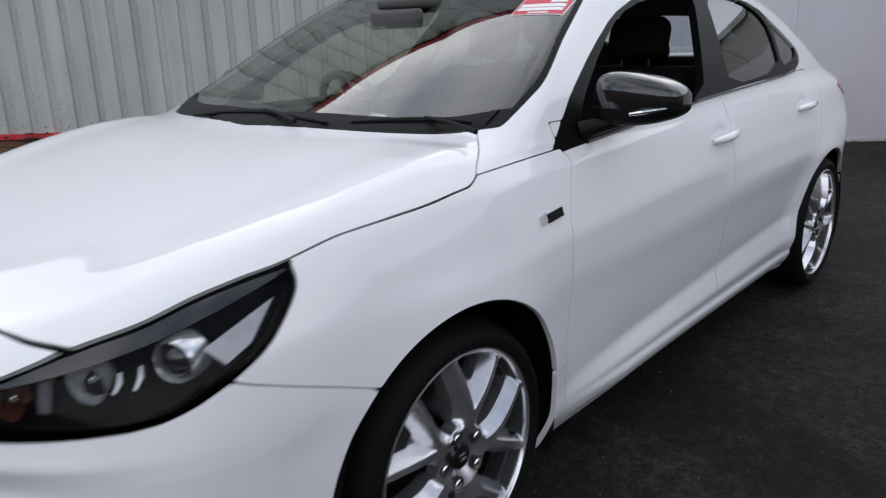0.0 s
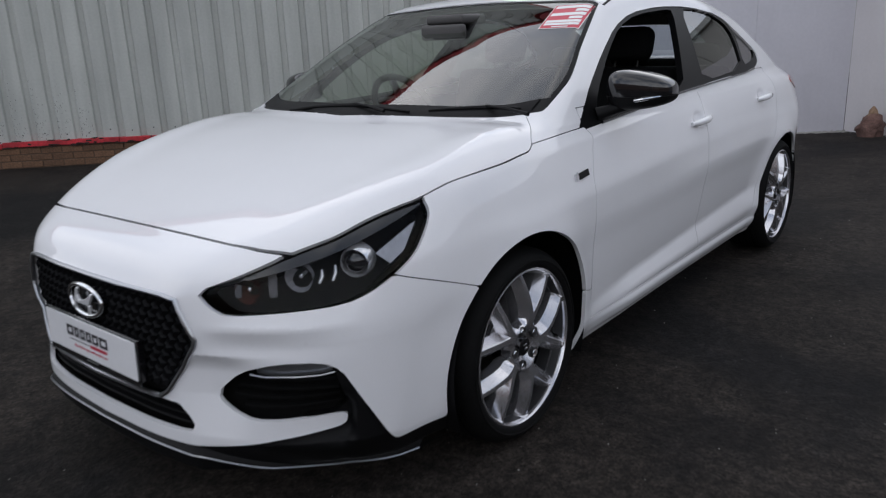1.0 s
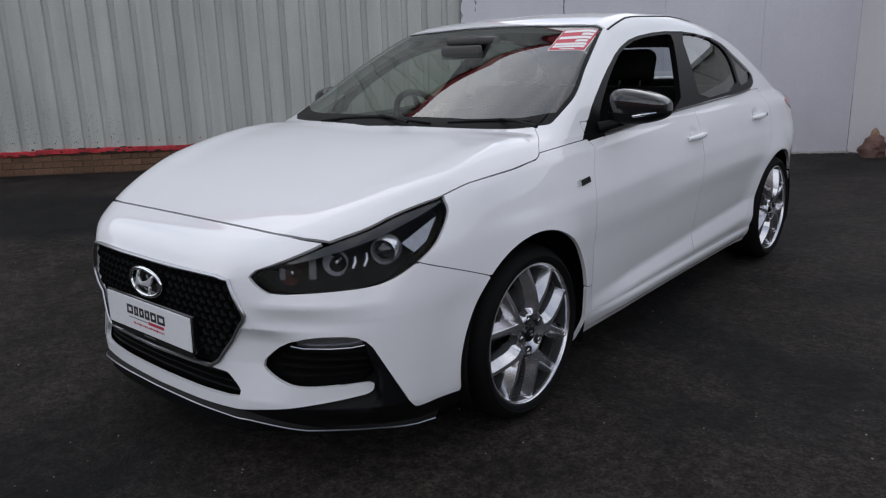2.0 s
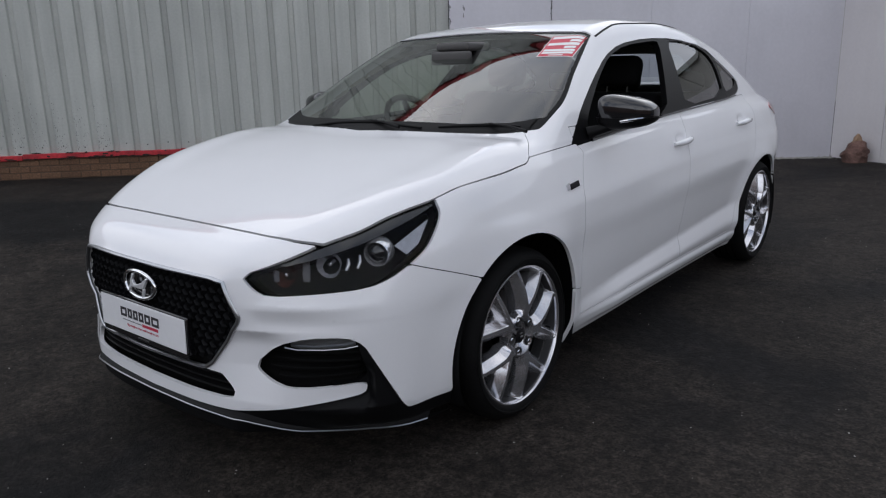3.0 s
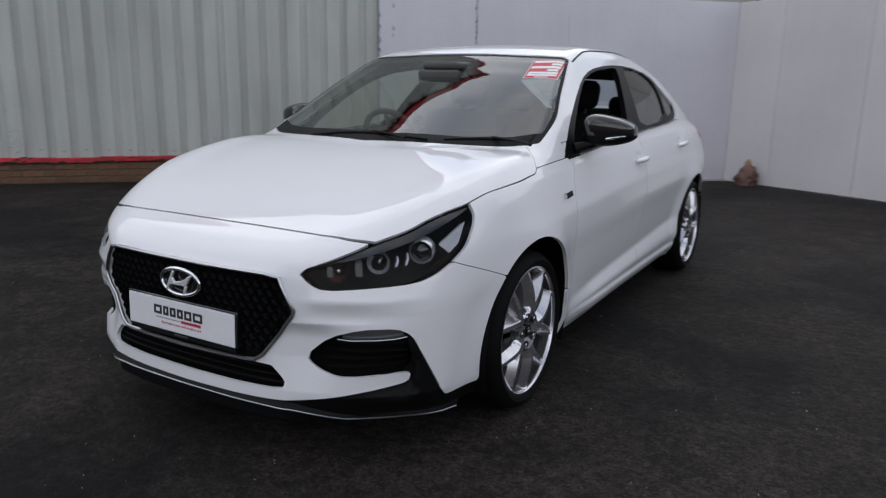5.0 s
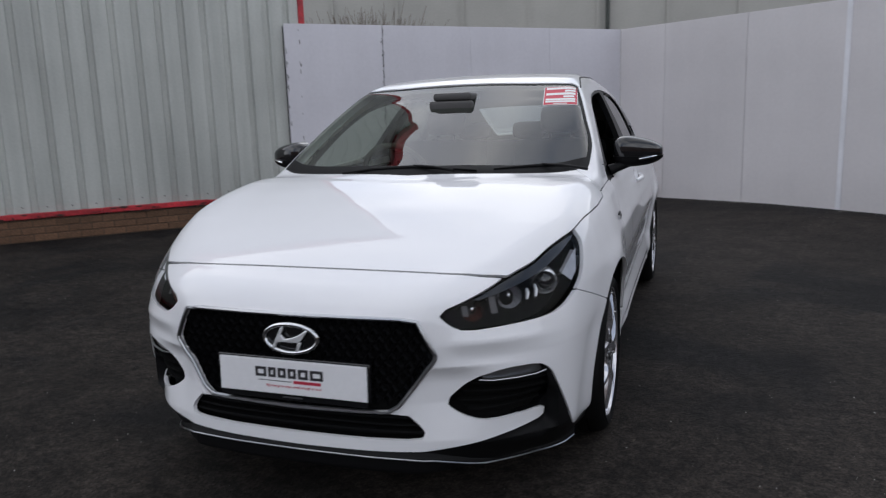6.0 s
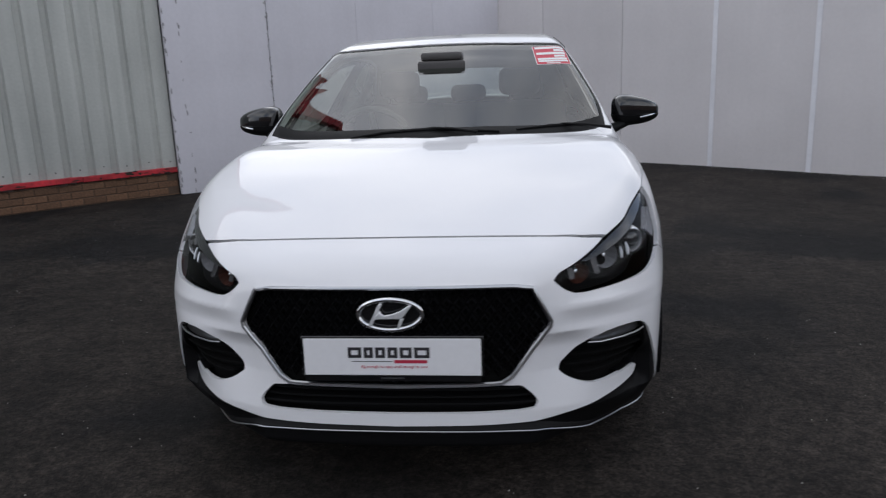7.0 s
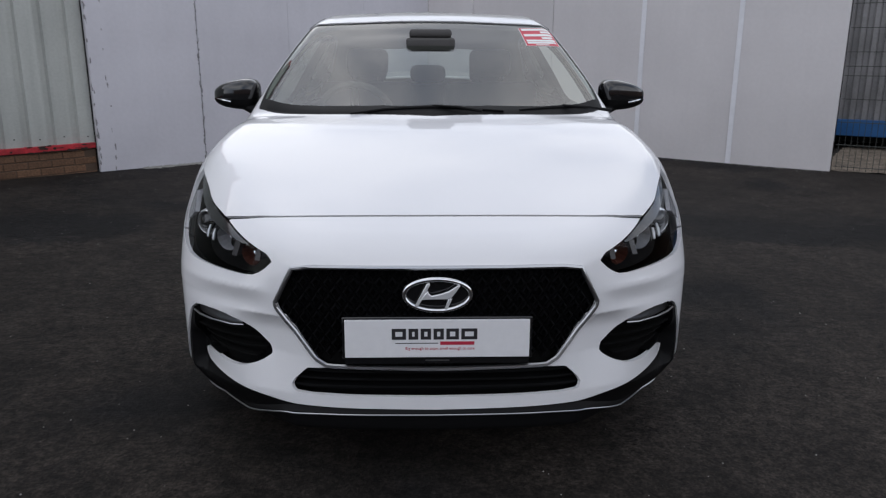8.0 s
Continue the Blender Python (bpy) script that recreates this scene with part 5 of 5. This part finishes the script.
for s in (1, -1):
    def side(p):
        q = head_shape(p)
        return Vector((q.x * s, q.y, q.z))
    head = part("door_mirror", blob((0.915 * s, 0.69, 1.072), (0.110, 0.090, 0.073), 3.5, shape=side), BLACK_GLOSS, car, "gloss black door mirror with a silver repeater line")

    def under(p):
        q = head_shape(Vector((p.x, p.y, min(p.z, -0.30))))
        return Vector((q.x * s * 1.01, q.y * 1.03 - 0.01, q.z * 1.04 - 0.02))
    part("mirror_base", blob((0.915 * s, 0.69, 1.072), (0.110, 0.090, 0.073), 3.5, shape=under), BLACK_PLASTIC, head)
    line = [Vector((s * (0.925 + 0.1 * t), 0.612 + 0.028 * t + 0.085 * t ** 3, 1.034 + 0.016 * t)) for t in np.linspace(0, 0.96, 14)]
    part("repeater", tube(bmesh.new(), line, [0.003 + 0.003 * math.sin(math.pi * min(1, 0.2 + t)) for t in np.linspace(0, 0.9, 14)], 8), CHROME, head, "silver repeater strip")
    part("mirror_glass", prism(bmesh.new(), rounded([(-0.085, -0.052), (0.085, -0.035), (0.085, 0.025), (-0.07, 0.055)], 2).tolist(), 0.004,
                               Matrix.Translation((0.912 * s, 0.742, 1.068)) @ Matrix.Rotation(radians(90), 4, "X") @ Matrix.Scale(s, 4, (1, 0, 0))), CHROME, head)
    stalk = [Vector((s * x, y, z)) for x, y, z in ((0.79, 0.60, 0.985), (0.835, 0.625, 1.0), (0.875, 0.66, 1.015), (0.90, 0.68, 1.03))]
    part("stalk", tube(bmesh.new(), stalk, [0.026, 0.020, 0.020, 0.024], 12), BLACK_PLASTIC, head)

    # pull handles with a dished recess
    for door, y0, y1, z0, z1 in ((doors[s][0], 1.335, 1.555, 0.868, 0.880), (doors[s][1], 2.225, 2.435, 0.895, 0.908)):
        bar = []
        for t in np.linspace(0, 1, 15):
            y, z = y0 + (y1 - y0) * t, z0 + (z1 - z0) * t
            flat = (skin_x(y0 - 0.05, z) * (1 - t) + skin_x(y1 + 0.05, z) * t)
            bar.append(Vector((s * (flat + 0.002 + 0.022 * math.sin(math.pi * min(max(t, 0.02), 0.98)) ** 0.6), y, z)))
        part("door_handle", tube(bmesh.new(), bar, [0.006 + 0.009 * math.sin(math.pi * min(max(t, 0.03), 0.97)) ** 0.5 for t in np.linspace(0, 1, 15)], 12), WHITE_PAINT, door, "white pull handle")
    # wing badge: a small silver block and a dark block
    for name, y0, y1, mt in (("wing_badge", 0.300, 0.325, CHROME), ("wing_badge_plate", 0.329, 0.400, BLACK_PLASTIC)):
        bm = bmesh.new()
        a = [Vector((s * (skin_x(y, z) + 0.001), y, z)) for y, z in ((y0, 0.800), (y1, 0.806), (y1, 0.826), (y0, 0.820))]
        b = [p + Vector((s * 0.004, 0, 0)) for p in a]
        va, vb = [bm.verts.new(p) for p in a], [bm.verts.new(p) for p in b]
        bm.faces.new(vb)
        for i in range(4):
            k = (i + 1) % 4
            bm.faces.new((va[i], va[k], vb[k], vb[i]))
        bmesh.ops.recalc_face_normals(bm, faces=bm.faces)
        part(name, bm, mt, car, smooth=False)
    # fuel flap pull and tail lamp
    tail = np.where(AX > 0.4, within(Y, Z, rounded([(2.93, 0.945), (3.06, 0.972), (3.24, 0.955), (3.40, 0.90), (3.40, 0.86), (3.12, 0.885)], 1)), -1)
    panel("tail_lamp", tail, RED_LENS, side=s, gap=0.0, push=0.004, depth=0.01, label="red tail lamp")
arc = [Vector((skin_x(2.465 + 0.03 * math.cos(a), 0.905 + 0.016 * math.sin(a)) + 0.001, 2.465 + 0.03 * math.cos(a), 0.905 + 0.016 * math.sin(a))) for a in np.linspace(math.pi, 2 * math.pi, 12)]
part("fuel_flap", tube(bmesh.new(), arc, 0.002, 6), BLACK_PLASTIC, car)

# black sail panels at the foot of the front windows, under the mirrors, are part of the frames; wipers and scuttle
for pts in (((-0.33, 0.125), (-0.2, 0.150), (0.0, 0.160), (0.2, 0.150), (0.32, 0.150)), ((0.36, 0.175), (0.5, 0.235), (0.6, 0.275), (0.69, 0.300))):
    curve_pts = []
    for (x0, y0), (x1, y1) in zip(pts, pts[1:]):
        for t in np.linspace(0, 1, 5)[:-1]:
            x, y = x0 + (x1 - x0) * t, y0 + (y1 - y0) * t
            curve_pts.append(Vector((x, y, skin_top(abs(x), y) + 0.006)))
    w = part("wiper", tube(bmesh.new(), curve_pts, [0.004 + 0.004 * math.sin(math.pi * i / (len(curve_pts) - 1)) for i in range(len(curve_pts))], 8), BLACK_PLASTIC, car, "black wiper")
    mid = curve_pts[len(curve_pts) // 2]
    part("wiper_arm", tube(bmesh.new(), [mid + Vector((0, 0, 0.006)), mid + Vector((0.10, -0.025, 0.002)), mid + Vector((0.20, -0.045, -0.012))], [0.005, 0.006, 0.007], 8), BLACK_PLASTIC, w)
bm = bmesh.new()
rows = []
for x in np.linspace(-0.70, 0.70, 41):
    y0 = float(BONNET_REAR(abs(x)))
    rows.append([bm.verts.new((x, y0 + d, skin_top(abs(x), y0 + d) + up)) for d, up in ((-0.02, -0.02), (0.004, -0.008), (0.03, 0.003), (0.078, 0.003), (0.084, -0.006))])
for a, b in zip(rows, rows[1:]):
    for i in range(4):
        bm.faces.new((a[i], b[i], b[i + 1], a[i + 1]))
part("scuttle", bm, BLACK_PLASTIC, car, "black scuttle strip below the windscreen")

# price sticker inside the top corner of the screen
def on_screen(x, y, lift):
    return Vector((x, y, skin_top(x, y) + lift))


STICKER = ((0.434, 0.916), (0.596, 0.950), (0.622, 0.765), (0.458, 0.737))


def sticker_at(u, v, lift):
    a = [(1 - u) * STICKER[0][i] + u * STICKER[1][i] for i in (0, 1)]
    b = [(1 - u) * STICKER[3][i] + u * STICKER[2][i] for i in (0, 1)]
    return on_screen((1 - v) * a[0] + v * b[0], (1 - v) * a[1] + v * b[1], lift)


def sticker_patch(u0, u1, v0, v1, lift, n=8):
    bm = bmesh.new()
    g = [[bm.verts.new(sticker_at(u0 + (u1 - u0) * i / n, v0 + (v1 - v0) * j / n, lift)) for j in range(n + 1)] for i in range(n + 1)]
    for i in range(n):
        for j in range(n):
            bm.faces.new((g[i][j], g[i][j + 1], g[i + 1][j + 1], g[i + 1][j]))
    return bm


sticker = part("price_sticker", sticker_patch(0, 1, 0, 1, -0.0032), WHITE_INK, car, "red and white price sticker")
part("sticker_face", sticker_patch(0.02, 0.98, 0.02, 0.98, -0.0023), STICKER_RED, sticker)
for u0, u1, v0, v1 in ((0.07, 0.93, 0.06, 0.18), (0.62, 0.93, 0.22, 0.33), (0.07, 0.93, 0.37, 0.49), (0.58, 0.90, 0.53, 0.63), (0.07, 0.93, 0.67, 0.77), (0.07, 0.93, 0.79, 0.88), (0.3, 0.7, 0.92, 0.96)):
    part("print_bar", sticker_patch(u0, u1, v0, v1, -0.0014), WHITE_INK, sticker)

# ---- inside the car ----
def cushion(lo, hi, m=None, soft=0.05):
    bm = boxed(lo, hi, m)
    bmesh.ops.bevel(bm, geom=bm.edges[:], offset=soft, segments=4, profile=0.5, affect="EDGES")
    return bm


def car_seat(name, x, y, w):
    tilt = Matrix.Translation((x, y, 0.50)) @ Matrix.Rotation(radians(-18), 4, "X")
    seat = part(name, cushion((x - w, y - 0.50, 0.36), (x + w, y + 0.05, 0.52)), CLOTH, car, "black cloth seat")
    tall = 0.62 if w < 0.4 else 0.58
    part("backrest", cushion((-w, -0.06, -0.05), (w, 0.07, tall), tilt, 0.055), CLOTH, seat)
    n = 1 if w < 0.4 else 3
    for i in range(n):
        hx = 0 if n == 1 else (i - 1) * 0.42
        part("headrest", cushion((hx - 0.125, -0.055, tall + 0.035 if n == 1 else tall + 0.01), (hx + 0.125, 0.045, tall + 0.20 if n == 1 else tall + 0.13), tilt, 0.045), CLOTH, seat)
        for dx in (-0.06, 0.06):
            part("headrest_post", tube(bmesh.new(), [tilt @ Vector((hx + dx, 0, tall - 0.02)), tilt @ Vector((hx + dx, 0, tall + 0.06))], 0.005), TRIM, seat)


car_seat("front_seat", 0.37, 1.50, 0.28)
car_seat("front_seat", -0.37, 1.50, 0.28)
car_seat("rear_seat", 0.0, 2.32, 0.62)
bm = bmesh.new()
rows = []
for x in np.linspace(-0.70, 0.70, 29):
    hump = 0.035 * math.exp(-((x + 0.37) / 0.2) ** 2)
    y0 = float(BONNET_REAR(abs(x))) + 0.05
    rows.append([bm.verts.new((x, y, z)) for y, z in ((y0, skin_top(abs(x), y0) - 0.05), (0.45, 0.955), (0.62, 0.965 + hump), (0.74, 0.945 + hump), (0.80, 0.88), (0.78, 0.60))])
for a, b in zip(rows, rows[1:]):
    for i in range(5):
        bm.faces.new((a[i], a[i + 1], b[i + 1], b[i]))
bmesh.ops.recalc_face_normals(bm, faces=bm.faces)
part("dashboard", bm, TRIM, car, "dark grey dashboard")
rimm = Matrix.Translation((-0.37, 0.86, 0.945)) @ Matrix.Rotation(radians(-62), 4, "X")
wheel_ring = [rimm @ Vector((0.182 * math.cos(a), 0.182 * math.sin(a), 0)) for a in (2 * math.pi * i / 48 for i in range(48))]
steer = part("steering_wheel", tube(bmesh.new(), wheel_ring, 0.016, 10, True), TRIM, car, "black steering wheel")
part("steering_boss", cushion((-0.07, -0.06, -0.03), (0.07, 0.05, 0.02), rimm, 0.02), BLACK_PLASTIC, steer)
for a in (0, math.pi, -math.pi / 2):
    part("steering_spoke", tube(bmesh.new(), [rimm @ Vector((0.05 * math.cos(a), 0.05 * math.sin(a), 0)), rimm @ Vector((0.175 * math.cos(a), 0.175 * math.sin(a), 0))], [0.02, 0.012], 8), SATIN, steer)
inner = part("rear_view_mirror", cushion((-0.115, 0.70, 1.262), (0.115, 0.735, 1.325), None, 0.014), MIRROR_BOX, car, "dark grey rear-view mirror and sensor box")
part("sensor_box", cushion((-0.10, 0.72, 1.325), (0.10, 0.90, 1.365), None, 0.015), MIRROR_BOX, inner)
part("cabin_floor", boxed((-0.70, 0.2, 0.22), (0.70, 3.2, 0.26)), DARK, car)
part("parcel_shelf", boxed((-0.60, 2.45, 0.93), (0.60, 3.15, 0.95)), CLOTH, car)
for s in (1, -1):
    part("door_card", boxed((s * 0.74 if s > 0 else -0.79, 0.55, 0.30), (0.79 if s > 0 else -0.74, 2.5, 0.95)), CLOTH, car)

# ---- small things of the yard ----
def sack():
    def lump(p):
        n = noise.noise(Vector((p.x * 2.1 + 3, p.y * 2.1, p.z * 2.1))) * 0.38 + noise.noise(Vector((p.x * 5, p.y * 5, p.z * 5 + 7))) * 0.12
        w = 1.2 - 0.55 * (p.z + 1) / 2
        return Vector((p.x * w * (1 + n) + 0.14 * (p.z + 1), p.y * w * (1 + n), p.z * (1 + 0.4 * n) if p.z > -0.6 else -0.95))
    base = (0.40, 7.94, 0.09)
    bag = part("sack", blob(base, (0.14, 0.12, 0.14), 2.4, 30, 20, lump), SACK)
    tagged(bag, "crumpled brown sack leaning at the foot of a white wall", "sack")

    def neck(p):
        n = noise.noise(Vector((p.x * 2.5, p.y * 2.5 + 9, p.z * 2.5))) * 0.3
        w = 1.0 - 0.5 * (p.z + 1) / 2
        return Vector((p.x * w * (1 + n), p.y * w * (1 + n), p.z))
    part("sack_neck", blob((0.43, 7.95, 0.225), (0.065, 0.06, 0.085), 2.0, 24, 16, neck), SACK_TOP, bag, "paler gathered neck")


sack()


def scatter(name, count, place, size, mat, label, category, seed):
    """Many small stones as one sheet of uneven chips."""
    rnd = random.Random(seed)
    bm = bmesh.new()
    for _ in range(count):
        x, y = place(rnd)
        r = size * rnd.uniform(0.4, 1.6) * rnd.uniform(0.5, 1.0)
        a0 = rnd.uniform(0, 6.28)
        z0 = float(ground_height(x, y))
        ring = [bm.verts.new((x + r * rnd.uniform(0.6, 1.2) * math.cos(a0 + 2 * math.pi * k / 5), y + r * rnd.uniform(0.6, 1.2) * math.sin(a0 + 2 * math.pi * k / 5), z0 - 0.001)) for k in range(5)]
        top = bm.verts.new((x + r * rnd.uniform(-0.3, 0.3), y + r * rnd.uniform(-0.3, 0.3), z0 + r * rnd.uniform(0.4, 0.9)))
        for k in range(5):
            bm.faces.new((ring[k], ring[(k + 1) % 5], top))
    ob = part(name, bm, mat, smooth=False)
    tagged(ob, label, category, kind="stuff")


scatter("grit", 3600, lambda r: (r.uniform(-7, 6), r.uniform(-3, 8)), 0.0036, GRIT, "pale grit scattered thinly over the asphalt", "grit", 3)
wall_dir = (Vector((*RIGHT_END, 0)) - Vector((*CORNER, 0))).normalized()


def foot_right(r):
    t = r.uniform(0.1, l2)
    d = abs(r.gauss(0, 0.05)) + 0.015
    p = Vector((*CORNER, 0)) + wall_dir * t + Vector((-wall_dir.y * -d, wall_dir.x * -d, 0))
    return p.x, p.y


left_dir = (Vector((*CORNER, 0)) - Vector((*LEFT_END, 0))).normalized()


def foot_left(r):
    t = r.uniform(0.45, l1)
    d = abs(r.gauss(0, 0.035)) + 0.012
    p = Vector((*LEFT_END, 0)) + left_dir * t + Vector((left_dir.y * d, -left_dir.x * d, 0))
    return p.x, p.y


scatter("wall_foot_grit", 500, foot_right, 0.009, GRIT, "pale rubble and grit along the foot of a white wall", "grit", 4)
scatter("wall_foot_grit", 2600, foot_left, 0.019, GRIT, "pale rubble and grit along the foot of a white wall", "grit", 6)

# the gap beyond the end of the wall: mesh fence, cabin on blue beams, bark
FENCE, _ = along(RIGHT_END, (RIGHT_END[0] + wall_dir.x, RIGHT_END[1] + wall_dir.y))


def fence():
    f = thing("mesh_fence", "grey welded mesh fence panel beside a white board wall", "fence", FENCE)
    for i in range(44):
        x = 0.05 + i * 0.06
        part("wire", tube(bmesh.new(), [(x, 0.03, 0.02), (x, 0.03, 2.4)], 0.003, 5), WIRE, f)
    for z in (0.06, 0.30, 0.55, 0.80, 1.05, 1.15, 1.30, 1.55, 1.80, 2.05, 2.18, 2.38):
        part("rail", tube(bmesh.new(), [(0.02, 0.024, z), (2.7, 0.024, z)], 0.0042, 5), WIRE, f)
    part("fence_post", boxed((0.96, 0.035, -0.1), (1.01, 0.085, 2.45)), WIRE, f, bevel=0.004)
    part("fence_post", boxed((2.66, 0.035, -0.1), (2.71, 0.085, 2.45)), WIRE, f, bevel=0.004)


fence()


def cabin_unit():
    m = FENCE @ Matrix.Translation((0.2, 2.4, 0))
    c = thing("site_cabin", "grey ribbed cabin standing on blue steel beams", "cabin", m)
    part("beam", boxed((-1.5, 0.0, 0.19), (5.0, 0.12, 0.415)), BLUE, c, "blue steel beam", bevel=0.008)
    for x in (-1.3, 0.6, 2.6, 4.7):
        part("foot_block", boxed((x, 0.15, -0.1), (x + 0.3, 0.5, 0.2)), DARK, c)
    part("floor_pan", boxed((-1.5, 0.12, 0.10), (5.0, 3.0, 0.38)), DARK, c)
    bm = bmesh.new()
    prof = []
    x = -1.5
    while x < 5.0:
        prof += [(x, 0.03), (x + 0.06, 0.03), (x + 0.075, 0.06), (x + 0.135, 0.06)]
        x += 0.15
    lo, hi = [bm.verts.new((px, py, 0.415)) for px, py in prof], [bm.verts.new((px, py, 2.9)) for px, py in prof]
    for i in range(len(prof) - 1):
        bm.faces.new((lo[i], lo[i + 1], hi[i + 1], hi[i]))
    part("cabin_wall", bm, CABIN_GREY, c, smooth=False)
    part("cabin_roof", boxed((-1.5, 0.0, 2.9), (5.0, 3.0, 2.98)), CLADDING, c)


cabin_unit()
bm = bmesh.new()
g = [[bm.verts.new(FENCE @ Vector((-0.0 + 0.12 * i, 0.06 + 0.12 * j, 0.012 + 0.02 * noise.noise(Vector((i * 1.3, j * 1.7, 0.5)))))) for j in range(34)] for i in range(-1, 40)]
for a, b in zip(g, g[1:]):
    for j in range(33):
        bm.faces.new((a[j], b[j], b[j + 1], a[j + 1]))
bed = part("bark_bed", bm, GRAVEL)
tagged(bed, "rough brown bark and gravel bed behind the fence", "ground", kind="structure")

# above the left wall: a far pale building, a post and dry brush
far = thing("warehouse", "pale grey rendered warehouse beyond the yard walls", "building", Matrix.Translation((-2.0, 19.0, 0)) @ Matrix.Rotation(radians(12), 4, "Z"))
part("wall", boxed((-14, 0, -0.1), (16, 6, 7.0)), PALE_WALL, far)
for x in np.arange(-13, 16, 1.9):
    part("pilaster", boxed((x, -0.06, 0), (x + 0.08, 0.0, 7.0)), PALE_WALL, far)
part("downpipe", tube(bmesh.new(), [(0.6, -0.12, 0), (0.6, -0.12, 7.0)], 0.06, 10), WIRE, far, "grey downpipe")
part("roof", boxed((-14.2, -0.2, 7.0), (16.2, 6.2, 7.2)), CLADDING, far)


def brush():
    rnd = random.Random(11)
    plant = thing("dry_brush", "bare brown twiggy brush behind a white wall", "bush", Matrix.Translation((-3.6, 7.3, 0)))
    bm = bmesh.new()
    for _ in range(240):
        x, y = rnd.gauss(0.35, 0.45), rnd.gauss(0, 0.2)
        p = Vector((x * 0.4, y * 0.4, 0.0))
        pts, d = [p], Vector((rnd.gauss(0, 0.14), rnd.gauss(0, 0.12), 1))
        for k in range(5):
            p = p + d.normalized() * rnd.uniform(0.46, 0.60)
            d += Vector((rnd.gauss(0.03, 0.16), rnd.gauss(0, 0.10), 0))
            pts.append(p)
        tube(bm, pts, [0.008, 0.007, 0.006, 0.005, 0.004, 0.002], 4)
    part("twigs", bm, TWIG, plant)


brush()

# ---- bricks of the plinth ----
def plinth():
    brick_mesh = {}
    for w in (0.215, 0.1025):
        bm = boxed((0, -0.008, 0), (w, 0.03, 0.065))
        bmesh.ops.bevel(bm, geom=[e for e in bm.edges if all(v.co.y < 0 for v in e.verts)], offset=0.004, segments=1, affect="EDGES")
        me = bpy.data.meshes.new("brick")
        bm.to_mesh(me)
        bm.free()
        me.materials.append(BRICK)
        brick_mesh[w] = me
    rnd = random.Random(8)
    for row, z in enumerate((-0.015, 0.060, 0.135, 0.210)):
        x = -0.01 - (0.1125 if row % 2 else 0.0)
        while x > -6.3:
            ob = new("brick", brick_mesh[0.215])
            ob.parent = shed_wall
            ob.location = (x - 0.215, rnd.uniform(-0.003, 0.002), z)
            x -= 0.225


plinth()
